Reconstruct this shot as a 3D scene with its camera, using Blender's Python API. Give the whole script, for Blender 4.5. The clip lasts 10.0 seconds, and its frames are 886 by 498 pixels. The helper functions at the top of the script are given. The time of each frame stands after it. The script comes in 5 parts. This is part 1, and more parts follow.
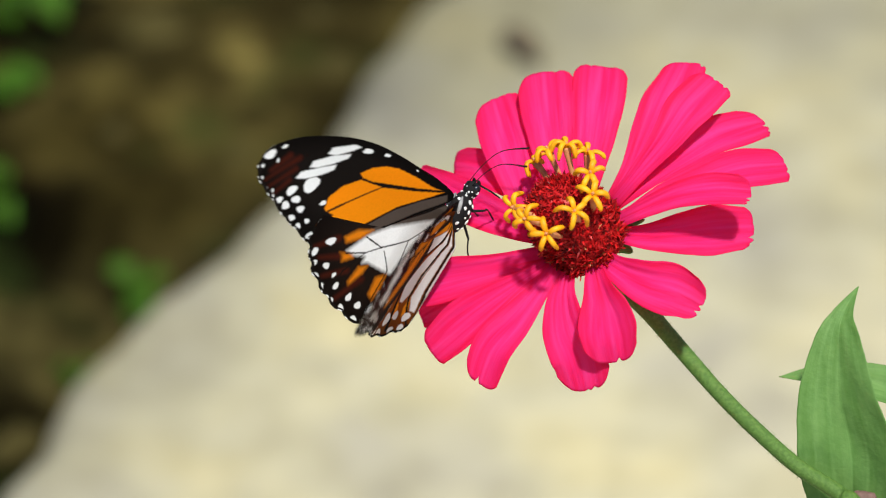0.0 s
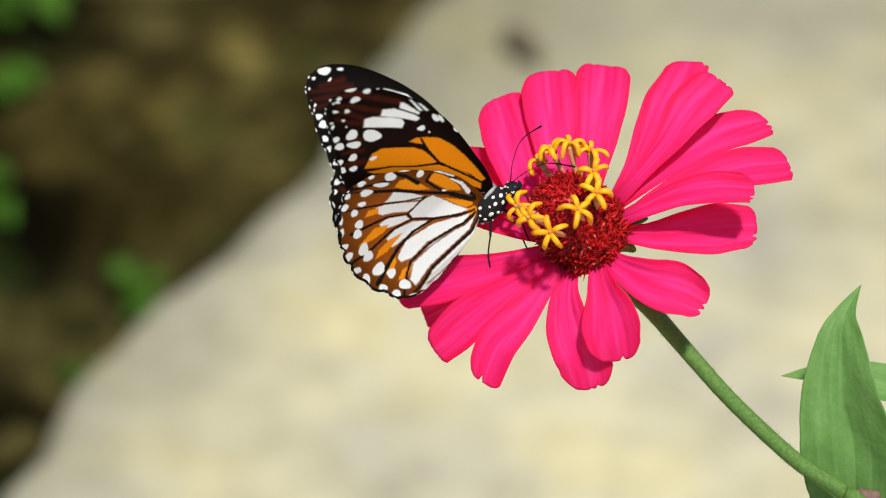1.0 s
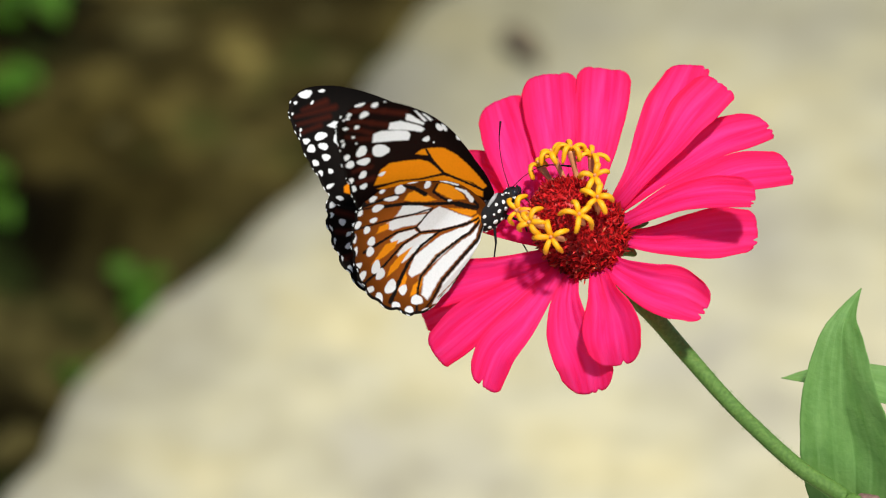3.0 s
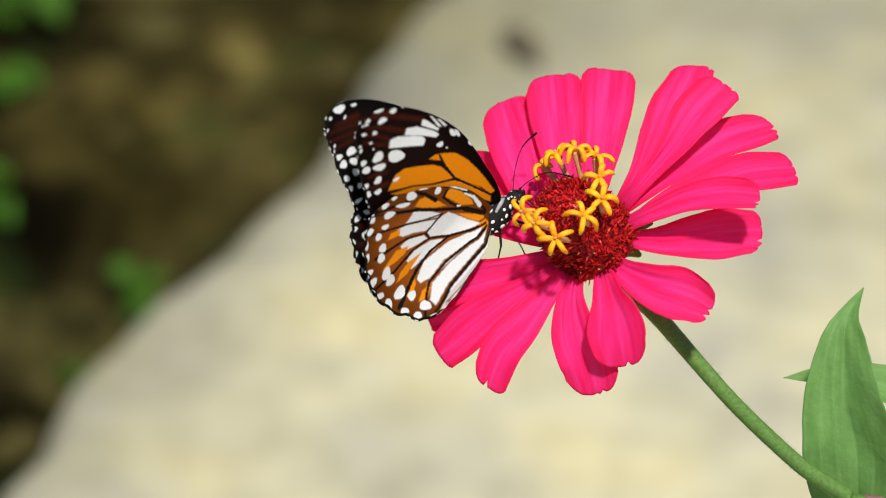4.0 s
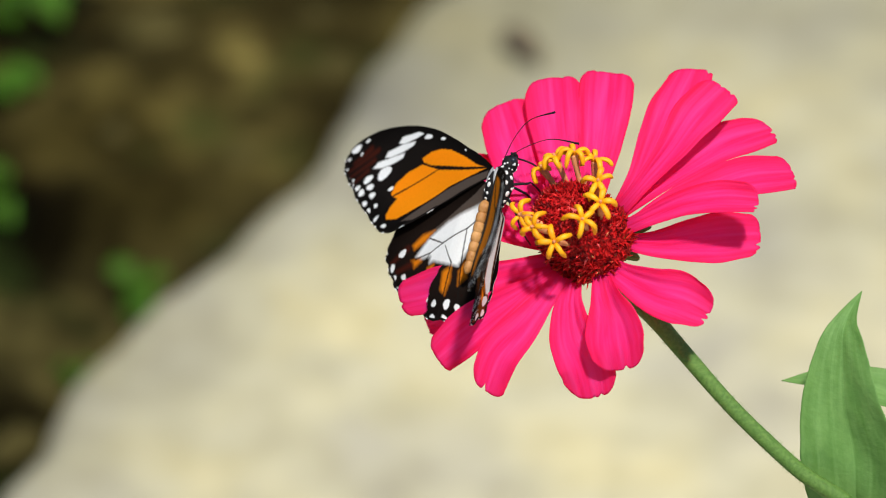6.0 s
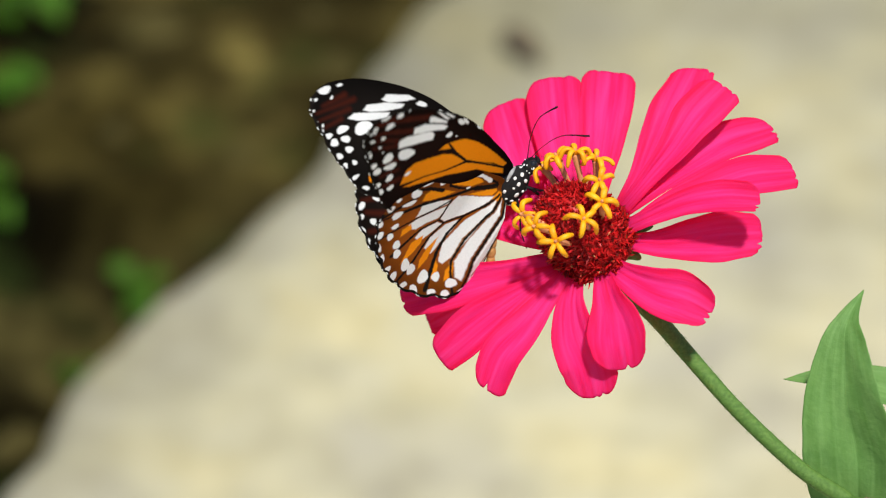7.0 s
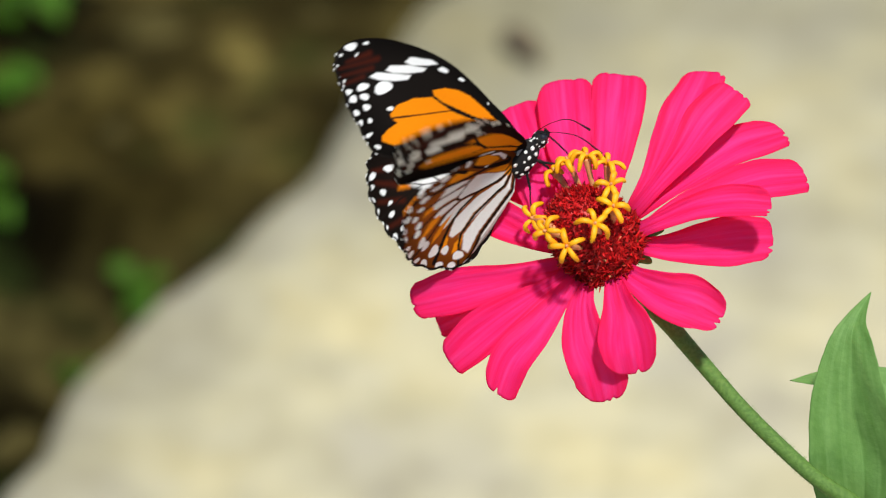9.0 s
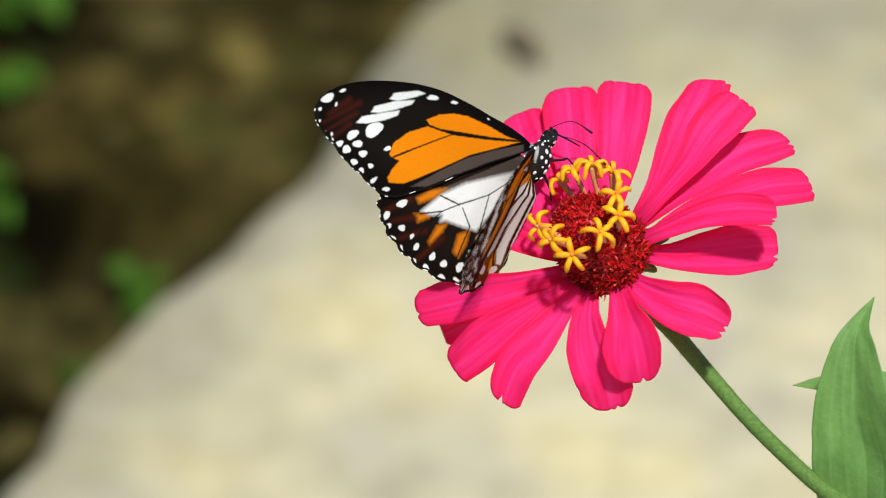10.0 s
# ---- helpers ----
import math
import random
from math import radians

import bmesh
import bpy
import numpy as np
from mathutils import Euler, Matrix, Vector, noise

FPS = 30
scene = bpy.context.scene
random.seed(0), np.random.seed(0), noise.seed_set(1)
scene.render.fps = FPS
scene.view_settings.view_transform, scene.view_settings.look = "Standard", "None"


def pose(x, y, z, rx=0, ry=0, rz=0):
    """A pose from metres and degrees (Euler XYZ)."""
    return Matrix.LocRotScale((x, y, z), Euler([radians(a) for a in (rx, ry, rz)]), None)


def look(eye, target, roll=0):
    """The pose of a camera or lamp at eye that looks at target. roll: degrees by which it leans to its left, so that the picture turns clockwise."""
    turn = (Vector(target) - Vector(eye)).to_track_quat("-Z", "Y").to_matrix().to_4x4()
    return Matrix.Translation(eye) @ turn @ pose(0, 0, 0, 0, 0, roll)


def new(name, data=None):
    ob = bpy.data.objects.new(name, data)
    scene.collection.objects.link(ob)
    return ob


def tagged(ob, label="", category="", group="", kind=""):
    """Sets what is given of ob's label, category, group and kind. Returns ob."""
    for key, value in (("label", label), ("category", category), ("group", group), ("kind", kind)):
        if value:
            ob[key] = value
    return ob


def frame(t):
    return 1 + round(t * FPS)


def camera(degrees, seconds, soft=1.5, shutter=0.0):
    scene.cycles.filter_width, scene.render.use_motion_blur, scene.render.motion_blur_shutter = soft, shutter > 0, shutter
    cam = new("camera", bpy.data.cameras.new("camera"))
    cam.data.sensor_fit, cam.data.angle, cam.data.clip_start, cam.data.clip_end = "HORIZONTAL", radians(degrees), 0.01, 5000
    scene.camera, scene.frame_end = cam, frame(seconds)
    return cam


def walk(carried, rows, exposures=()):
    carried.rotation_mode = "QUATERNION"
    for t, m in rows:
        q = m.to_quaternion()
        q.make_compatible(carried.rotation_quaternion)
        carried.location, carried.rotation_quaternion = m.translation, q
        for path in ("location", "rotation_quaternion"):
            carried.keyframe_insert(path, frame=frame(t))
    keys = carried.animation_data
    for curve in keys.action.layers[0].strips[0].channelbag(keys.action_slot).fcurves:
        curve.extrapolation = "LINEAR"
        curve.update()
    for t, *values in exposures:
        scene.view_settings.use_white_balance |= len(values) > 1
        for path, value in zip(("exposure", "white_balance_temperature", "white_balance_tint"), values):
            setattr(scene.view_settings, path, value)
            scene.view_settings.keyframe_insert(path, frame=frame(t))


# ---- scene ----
# ---- camera ----
PITCH = radians(38)
STAGE = Matrix(((1, 0, 0, 0), (0, math.sin(PITCH), -math.cos(PITCH), 0), (0, math.cos(PITCH), math.sin(PITCH), 0.41), (0, 0, 0, 1)))
DIST = 0.6896
cam = camera(14.0, 10.0, soft=1.1, shutter=0.35)
cam.data.dof.use_dof = True
cam.data.dof.focus_distance = DIST - 0.002
cam.data.dof.aperture_fstop = 12.0
EYE = STAGE @ Vector((0, 0, DIST))
walk(cam, [(0.0, look(EYE, STAGE.translation)), (10.0, look(EYE, STAGE.translation))])

# ---- light ----
SUN_DIR = Vector((0.13, -0.31, 0.94)).normalized()
world = bpy.data.worlds.new("sky")
scene.world = world
world.use_nodes = True
wn = world.node_tree.nodes
sky = wn.new("ShaderNodeTexSky")
sky.sky_type = "NISHITA"
sky.sun_disc = False
sky.sun_elevation = math.asin(SUN_DIR.z)
sky.sun_rotation = math.atan2(SUN_DIR.x, SUN_DIR.y)
wn["Background"].inputs["Strength"].default_value = 0.09
world.node_tree.links.new(sky.outputs["Color"], wn["Background"].inputs["Color"])
sun_data = bpy.data.lights.new("sun", "SUN")
sun_data.energy = 4.7
sun_data.angle = radians(4.5)
sun_data.color = (1.0, 0.95, 0.85)
sun = new("sun", sun_data)
sun.matrix_basis = look(SUN_DIR * 5, (0, 0, 0))
scene.view_settings.exposure = 0.0


# ---- materials ----
def material(name, rough=0.6, spec=0.4):
    m = bpy.data.materials.new(name)
    m.use_nodes = True
    b = m.node_tree.nodes["Principled BSDF"]
    b.inputs["Roughness"].default_value = rough
    b.inputs["Specular IOR Level"].default_value = spec
    return m, m.node_tree.nodes, m.node_tree.links, b


def noise_node(n, l, scale, detail=4.0, stretch=None, rough=0.55):
    co = n.new("ShaderNodeTexCoord")
    t = n.new("ShaderNodeTexNoise")
    t.inputs["Scale"].default_value = scale
    t.inputs["Detail"].default_value = detail
    t.inputs["Roughness"].default_value = rough
    if stretch:
        mp = n.new("ShaderNodeMapping")
        mp.inputs["Scale"].default_value = stretch
        l.new(co.outputs["Object"], mp.inputs["Vector"])
        l.new(mp.outputs["Vector"], t.inputs["Vector"])
    else:
        l.new(co.outputs["Object"], t.inputs["Vector"])
    return t.outputs["Fac"]


def ramp(n, l, fac, *stops):
    r = n.new("ShaderNodeValToRGB")
    e = r.color_ramp.elements
    while len(e) < len(stops):
        e.new(0.5)
    for k, (at, c) in zip(e, stops):
        k.position, k.color = at, (*c, 1)
    l.new(fac, r.inputs["Fac"])
    return r.outputs["Color"]


def mix(n, l, fac, a, b, how="MIX"):
    m = n.new("ShaderNodeMix")
    m.data_type, m.blend_type = "RGBA", how
    for sock, v in ((m.inputs["Factor"], fac), (m.inputs["A"], a), (m.inputs["B"], b)):
        if isinstance(v, (int, float)):
            sock.default_value = v
        elif isinstance(v, tuple):
            sock.default_value = (*v, 1)
        else:
            l.new(v, sock)
    return m.outputs["Result"]


def bump(n, l, b, fac, strength, dist):
    k = n.new("ShaderNodeBump")
    k.inputs["Strength"].default_value = strength
    k.inputs["Distance"].default_value = dist
    l.new(fac, k.inputs["Height"])
    l.new(k.outputs["Normal"], b.inputs["Normal"])


def translucent(m, n, l, b, colour, amount):
    t = n.new("ShaderNodeBsdfTranslucent")
    if isinstance(colour, tuple):
        t.inputs["Color"].default_value = (*colour, 1)
    else:
        l.new(colour, t.inputs["Color"])
    s = n.new("ShaderNodeMixShader")
    s.inputs["Fac"].default_value = amount
    l.new(b.outputs["BSDF"], s.inputs[1])
    l.new(t.outputs["BSDF"], s.inputs[2])
    l.new(s.outputs["Shader"], n["Material Output"].inputs["Surface"])


def speckled(name, scale, *stops, rough=0.6, spec=0.4, relief=0.3, depth=0.0003, stretch=None):
    m, n, l, b = material(name, rough, spec)
    f = noise_node(n, l, scale, stretch=stretch)
    l.new(ramp(n, l, f, *stops), b.inputs["Base Color"])
    bump(n, l, b, noise_node(n, l, scale * 3, stretch=stretch), relief, depth)
    return m


def petal_material():
    m, n, l, b = material("petal_pink", 0.6, 0.22)
    at = n.new("ShaderNodeAttribute")
    at.attribute_name = "grain"
    sep = n.new("ShaderNodeSeparateXYZ")
    l.new(at.outputs["Vector"], sep.inputs["Vector"])
    # lengthwise streaks in the blade's own directions
    mp = n.new("ShaderNodeMapping")
    mp.inputs["Scale"].default_value = (1.5, 4.5, 1.0)
    l.new(at.outputs["Vector"], mp.inputs["Vector"])
    info = n.new("ShaderNodeObjectInfo")
    l.new(info.outputs["Random"], mp.inputs["Location"])
    t = n.new("ShaderNodeTexNoise")
    t.inputs["Scale"].default_value = 1.0
    t.inputs["Detail"].default_value = 3.0
    l.new(mp.outputs["Vector"], t.inputs["Vector"])
    streak = ramp(n, l, t.outputs["Fac"], (0.28, (0.93, 0.011, 0.16)), (0.5, (0.99, 0.032, 0.31)), (0.75, (1.0, 0.072, 0.46)))
    tip = ramp(n, l, sep.outputs["X"], (0.0, (0.55, 0.06, 0.22)), (0.22, (1, 1, 1)), (0.7, (1, 1, 1)), (1.0, (0.97, 0.72, 0.66)))
    col = mix(n, l, 0.8, streak, tip, "MULTIPLY")
    # deeper red along the margins
    rim = n.new("ShaderNodeMath")
    rim.operation = "ABSOLUTE"
    l.new(sep.outputs["Y"], rim.inputs[0])
    col = mix(n, l, 0.7, col, ramp(n, l, rim.outputs[0], (0.40, (1, 1, 1)), (1.0, (0.95, 0.42, 0.46))), "MULTIPLY")
    veins = n.new("ShaderNodeTexNoise")
    veins.inputs["Scale"].default_value = 1.0
    mp3 = n.new("ShaderNodeMapping")
    mp3.inputs["Scale"].default_value = (2.2, 30.0, 1.0)
    l.new(at.outputs["Vector"], mp3.inputs["Vector"])
    l.new(info.outputs["Random"], mp3.inputs["Location"])
    l.new(mp3.outputs["Vector"], veins.inputs["Vector"])
    col = mix(n, l, 0.25, col, ramp(n, l, veins.outputs["Fac"], (0.34, (0.88, 0.42, 0.62)), (0.48, (1, 1, 1))), "MULTIPLY")
    l.new(col, b.inputs["Base Color"])
    fine = n.new("ShaderNodeTexNoise")
    fine.inputs["Scale"].default_value = 1.0
    mp2 = n.new("ShaderNodeMapping")
    mp2.inputs["Scale"].default_value = (5.0, 46.0, 1.0)
    l.new(at.outputs["Vector"], mp2.inputs["Vector"])
    l.new(mp2.outputs["Vector"], fine.inputs["Vector"])
    bump(n, l, b, fine.outputs["Fac"], 0.4, 0.0005)
    b.inputs["Sheen Weight"].default_value = 0.15
    b.inputs["Sheen Tint"].default_value = (1.0, 0.10, 0.6, 1)
    translucent(m, n, l, b, (1.0, 0.006, 0.04), 0.5)
    return m


def leaf_material(name, a, c, amount=0.2):
    m, n, l, b = material(name, 0.6, 0.2)
    at = n.new("ShaderNodeAttribute")
    at.attribute_name = "grain"
    mp = n.new("ShaderNodeMapping")
    mp.inputs["Scale"].default_value = (2.6, 3.4, 1.0)
    l.new(at.outputs["Vector"], mp.inputs["Vector"])
    t = n.new("ShaderNodeTexNoise")
    t.inputs["Scale"].default_value = 1.3
    t.inputs["Detail"].default_value = 6.0
    l.new(mp.outputs["Vector"], t.inputs["Vector"])
    col = ramp(n, l, t.outputs["Fac"], (0.3, a), (0.7, c))
    col = mix(n, l, 0.5, col, ramp(n, l, noise_node(n, l, 420, 5.0), (0.35, (0.72, 0.80, 0.74)), (0.62, (1.06, 1.03, 1.05))), "MULTIPLY")
    sep = n.new("ShaderNodeSeparateXYZ")
    l.new(at.outputs["Vector"], sep.inputs["Vector"])
    w = n.new("ShaderNodeMath")
    w.operation = "MULTIPLY"
    l.new(sep.outputs["Z"], w.inputs[0])
    w.inputs[1].default_value = 0.20
    w.use_clamp = True
    col = mix(n, l, w.outputs[0], col, tuple(min(1, 1.5 * x + 0.02) for x in c))
    l.new(col, b.inputs["Base Color"])
    bump(n, l, b, noise_node(n, l, 900, 4.0), 0.5, 0.0003)
    translucent(m, n, l, b, col, amount)
    return m


def wing_material():
    m, n, l, b = material("wing_scales", 0.7, 0.05)
    at = n.new("ShaderNodeAttribute")
    at.attribute_name = "Col"
    f = noise_node(n, l, 2600, 3.0)
    col = mix(n, l, 0.16, at.outputs["Color"], ramp(n, l, f, (0.3, (0.62, 0.62, 0.62)), (0.6, (1, 1, 1))), "MULTIPLY")
    l.new(col, b.inputs["Base Color"])
    bump(n, l, b, f, 0.1, 0.0001)
    translucent(m, n, l, b, col, 0.22)
    return m


PINK = petal_material()
LEAF = leaf_material("leaf_green", (0.108, 0.245, 0.052), (0.165, 0.325, 0.092), 0.16)
WEED = leaf_material("weed_green", (0.028, 0.085, 0.004), (0.070, 0.18, 0.008), 0.2)
STEM = speckled("stem_green", 1500, (0.3, (0.062, 0.150, 0.022)), (0.7, (0.125, 0.245, 0.046)), relief=0.7, depth=0.0003)
WING = wing_material()
FLORET = speckled("floret_yellow", 300, (0.3, (0.80, 0.31, 0.001)), (0.7, (0.92, 0.45, 0.002)), rough=0.55)
TUBE = speckled("floret_tube", 300, (0.3, (0.55, 0.16, 0.07)), (0.7, (0.72, 0.38, 0.16)))
CHITIN = speckled("black_cuticle", 500, (0.3, (0.008, 0.008, 0.010)), (0.7, (0.018, 0.016, 0.016)), rough=0.75, spec=0.15, relief=0.6)
DOTS = speckled("white_scales", 900, (0.3, (0.70, 0.72, 0.74)), (0.7, (0.85, 0.85, 0.85)), rough=0.7)
EYE_MAT = material("eye_gloss", 0.12, 0.6)
EYE_MAT[3].inputs["Base Color"].default_value = (0.012, 0.014, 0.02, 1)
EYE_MAT = EYE_MAT[0]
TEGULA = speckled("grey_scales", 700, (0.3, (0.12, 0.12, 0.13)), (0.7, (0.42, 0.43, 0.45)), rough=0.8)
ABDOMEN = speckled("abdomen_tan", 400, (0.3, (0.30, 0.11, 0.02)), (0.7, (0.62, 0.33, 0.12)), rough=0.6)


def bract_material():
    m, n, l, b = material("bract_red", 0.5, 0.35)
    g = n.new("ShaderNodeNewGeometry")
    l.new(ramp(n, l, g.outputs["Random Per Island"], (0.0, (0.10, 0.004, 0.005)), (0.45, (0.42, 0.007, 0.009)), (0.95, (0.74, 0.016, 0.018)), (1.0, (0.60, 0.30, 0.14))), b.inputs["Base Color"])
    return m


BRACT = bract_material()


def spot_distance(n, l, centre, scale, wander):
    """Distance from a place on the ground, with an uneven edge."""
    co = n.new("ShaderNodeTexCoord")
    d = n.new("ShaderNodeVectorMath")
    d.operation = "DISTANCE"
    l.new(co.outputs["Object"], d.inputs[0])
    d.inputs[1].default_value = centre
    m = n.new("ShaderNodeMath")
    m.operation = "MULTIPLY_ADD"
    l.new(noise_node(n, l, scale, 5.0), m.inputs[0])
    m.inputs[1].default_value = wander
    l.new(d.outputs["Value"], m.inputs[2])
    return m.outputs[0]


def slab_material():
    m, n, l, b = material("concrete_cream", 0.85, 0.25)
    big = noise_node(n, l, 14, 5.0)
    mid = noise_node(n, l, 45, 6.0)
    col = ramp(n, l, big, (0.30, (0.40, 0.38, 0.30)), (0.5, (0.495, 0.466, 0.318)), (0.68, (0.57, 0.512, 0.298)))
    col = mix(n, l, 0.55, col, ramp(n, l, mid, (0.32, (0.62, 0.60, 0.54)), (0.62, (1, 1, 1))), "MULTIPLY")
    at = n.new("ShaderNodeAttribute")
    at.attribute_name = "grain"
    sep = n.new("ShaderNodeSeparateXYZ")
    l.new(at.outputs["Vector"], sep.inputs["Vector"])
    wear = n.new("ShaderNodeMath")
    wear.operation = "MULTIPLY_ADD"
    l.new(noise_node(n, l, 16, 4.0), wear.inputs[0])
    wear.inputs[1].default_value = 0.10
    l.new(sep.outputs["X"], wear.inputs[2])
    grime = ramp(n, l, wear.outputs[0], (0.05, (0.70, 0.71, 0.73)), (0.125, (1, 1, 1)))
    col = mix(n, l, 1.0, col, grime, "MULTIPLY")
    stain = spot_distance(n, l, (0.13, 0.95, 0.0), 9, 0.30)
    col = mix(n, l, 1.0, col, ramp(n, l, stain, (0.34, (0.60, 0.61, 0.61)), (0.64, (1, 1, 1))), "MULTIPLY")
    col = mix(n, l, 0.6, col, ramp(n, l, noise_node(n, l, 1.7, 4.0), (0.36, (0.66, 0.65, 0.62)), (0.50, (1, 1, 1))), "MULTIPLY")
    worn = spot_distance(n, l, (0.025, 0.672, 0.0), 20, 0.10)
    col = mix(n, l, 1.0, col, ramp(n, l, worn, (0.07, (0.80, 0.80, 0.78)), (0.15, (1, 1, 1))), "MULTIPLY")
    l.new(col, b.inputs["Base Color"])
    bump(n, l, b, noise_node(n, l, 160, 6.0), 0.6, 0.002)
    return m


def soil_material():
    m, n, l, b = material("soil_dark", 1.0, 0.03)
    big = noise_node(n, l, 13, 5.0)
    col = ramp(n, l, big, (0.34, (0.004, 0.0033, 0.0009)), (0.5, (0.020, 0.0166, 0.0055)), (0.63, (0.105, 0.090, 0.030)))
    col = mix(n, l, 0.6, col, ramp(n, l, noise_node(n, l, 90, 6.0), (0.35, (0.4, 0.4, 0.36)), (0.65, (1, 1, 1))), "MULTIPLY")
    # soil drab and paler about one spot, darker about another, and thin moss
    drab = spot_distance(n, l, (-0.070, 0.735, -0.05), 22, 0.10)
    col = mix(n, l, 1.0, col, ramp(n, l, drab, (0.07, (2.9, 2.75, 2.45)), (0.16, (1.6, 1.55, 1.45)), (0.22, (1.1, 1.1, 1.1))), "MULTIPLY")
    dark_spot = spot_distance(n, l, (-0.150, 0.630, -0.05), 22, 0.06)
    col = mix(n, l, 1.0, col, ramp(n, l, dark_spot, (0.065, (0.42, 0.40, 0.34)), (0.13, (1, 1, 1))), "MULTIPLY")
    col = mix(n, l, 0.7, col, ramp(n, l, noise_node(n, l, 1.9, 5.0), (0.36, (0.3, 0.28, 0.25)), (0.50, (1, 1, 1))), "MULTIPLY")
    col = mix(n, l, ramp(n, l, noise_node(n, l, 19, 3.0), (0.55, (0, 0, 0)), (0.72, (0.7, 0.7, 0.7))), col, (0.022, 0.036, 0.008))
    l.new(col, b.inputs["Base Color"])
    bump(n, l, b, noise_node(n, l, 130, 6.0), 0.9, 0.006)
    return m


SLAB = slab_material()
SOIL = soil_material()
DRY = speckled("dry_leaf", 120, (0.3, (0.05, 0.035, 0.02)), (0.7, (0.14, 0.10, 0.055)), rough=0.8)


# ---- building helpers ----
def build(name, verts, faces, mats, parent=None, label="", smooth=True, uv=None, colours=None):
    me = bpy.data.meshes.new(name)
    me.from_pydata([tuple(v) for v in verts], [], faces)
    for mt in mats if isinstance(mats, (list, tuple)) else [mats]:
        me.materials.append(mt)
    if smooth:
        me.polygons.foreach_set("use_smooth", [True] * len(me.polygons))
    if uv is not None:
        at = me.attributes.new("grain", "FLOAT_VECTOR", "POINT")
        at.data.foreach_set("vector", np.asarray(uv, dtype=np.float32).ravel())
    if colours is not None:
        at = me.attributes.new("Col", "FLOAT_COLOR", "POINT")
        at.data.foreach_set("color", np.asarray(colours, dtype=np.float32).ravel())
    me.update()
    ob = new(name, me)
    ob.parent = parent
    if label:
        tagged(ob, label)
    return ob


def smoothstep(a, b, x):
    t = min(1.0, max(0.0, (x - a) / (b - a)))
    return t * t * (3 - 2 * t)


def spline(points, u):
    """A point at u in 0..1 on a smooth line through the points."""
    n = len(points) - 1
    i = min(n - 1, max(0, int(u * n)))
    t = u * n - i
    p = [points[max(0, min(n, i + k))] for k in (-1, 0, 1, 2)]
    return 0.5 * ((2 * p[1]) + (p[2] - p[0]) * t + (2 * p[0] - 5 * p[1] + 4 * p[2] - p[3]) * t * t + (3 * p[1] - p[0] - 3 * p[2] + p[3]) * t ** 3)


def tube(points, radii, sides=8, steps=24):
    """Closed tube through the points; verts and faces."""
    verts, faces = [], []
    ref = Vector((0.31, 0.2, 0.93))
    for k in range(steps + 1):
        u = k / steps
        c = spline(points, u)
        t = (spline(points, min(1, u + 0.01)) - spline(points, max(0, u - 0.01))).normalized()
        a = t.cross(ref).normalized()
        b = t.cross(a)
        f = u * (len(radii) - 1)
        i = min(len(radii) - 2, int(f))
        r = radii[i] + (radii[i + 1] - radii[i]) * (f - i)
        for s in range(sides):
            w = 2 * math.pi * s / sides
            verts.append(c + (a * math.cos(w) + b * math.sin(w)) * r)
    for k in range(steps):
        for s in range(sides):
            q = (s + 1) % sides
            faces.append((k * sides + s, k * sides + q, (k + 1) * sides + q, (k + 1) * sides + s))
    faces.append(tuple(range(sides - 1, -1, -1)))
    faces.append(tuple(steps * sides + s for s in range(sides)))
    return verts, faces


def blade(points, facing, width, profile, shape, tip, nu=18, nv=12, thick=0.00022):
    """A thin closed leaf or petal along the points. profile(u): share of the width; shape(u, v): height; tip(v): share of the length added."""
    top, low, uvs = [], [], []
    for i in range(nu + 1):
        for j in range(nv + 1):
            u, v = i / nu, 2 * j / nv - 1
            s = u * (1 + tip(v))
            s_in = min(1.0, max(0.0, s))
            c = spline(points, s_in)
            t = spline(points, min(1, s_in + 0.02)) - spline(points, max(0, s_in - 0.02))
            length = t.length / max(1e-6, min(1, s_in + 0.02) - max(0, s_in - 0.02))
            t.normalize()
            c = c + t * (s - s_in) * length
            side = t.cross(facing).normalized()
            nor = side.cross(t)
            p = c + side * (v * width / 2 * profile(u)) + nor * shape(u, v)
            edge = thick * (1 - 0.7 * abs(v) ** 4)
            top.append(p + nor * edge / 2)
            low.append(p - nor * edge / 2)
            uvs.append((u, v, 0))
    n, w = len(top), nv + 1
    faces = []
    for i in range(nu):
        for j in range(nv):
            a = i * w + j
            faces.append((a, a + 1, a + w + 1, a + w))
            faces.append((n + a, n + a + w, n + a + w + 1, n + a + 1))
    rim = [j for j in range(nv)] + [i * w + nv for i in range(nu)] + [nu * w + j for j in range(nv, 0, -1)] + [i * w for i in range(nu, 0, -1)]
    for a, b in zip(rim, rim[1:] + rim[:1]):
        faces.append((a, n + a, n + b, b))
    return top + low, faces, uvs + uvs


def ball(centre, radii, rot=None, nu=14, nv=10):
    rot = rot or Matrix.Identity(3)
    verts, faces = [], []
    for i in range(nv + 1):
        th = math.pi * i / nv
        for j in range(nu):
            ph = 2 * math.pi * j / nu
            v = Vector((radii[0] * math.cos(th), radii[1] * math.sin(th) * math.cos(ph), radii[2] * math.sin(th) * math.sin(ph)))
            verts.append(Vector(centre) + rot @ v)
    for i in range(nv):
        for j in range(nu):
            q = (j + 1) % nu
            faces.append((i * nu + j, i * nu + q, (i + 1) * nu + q, (i + 1) * nu + j))
    return verts, faces


def joined(pieces):
    verts, faces = [], []
    for v, f in pieces:
        k = len(verts)
        verts += list(v)
        faces += [tuple(a + k for a in q) for q in f]
    return verts, faces


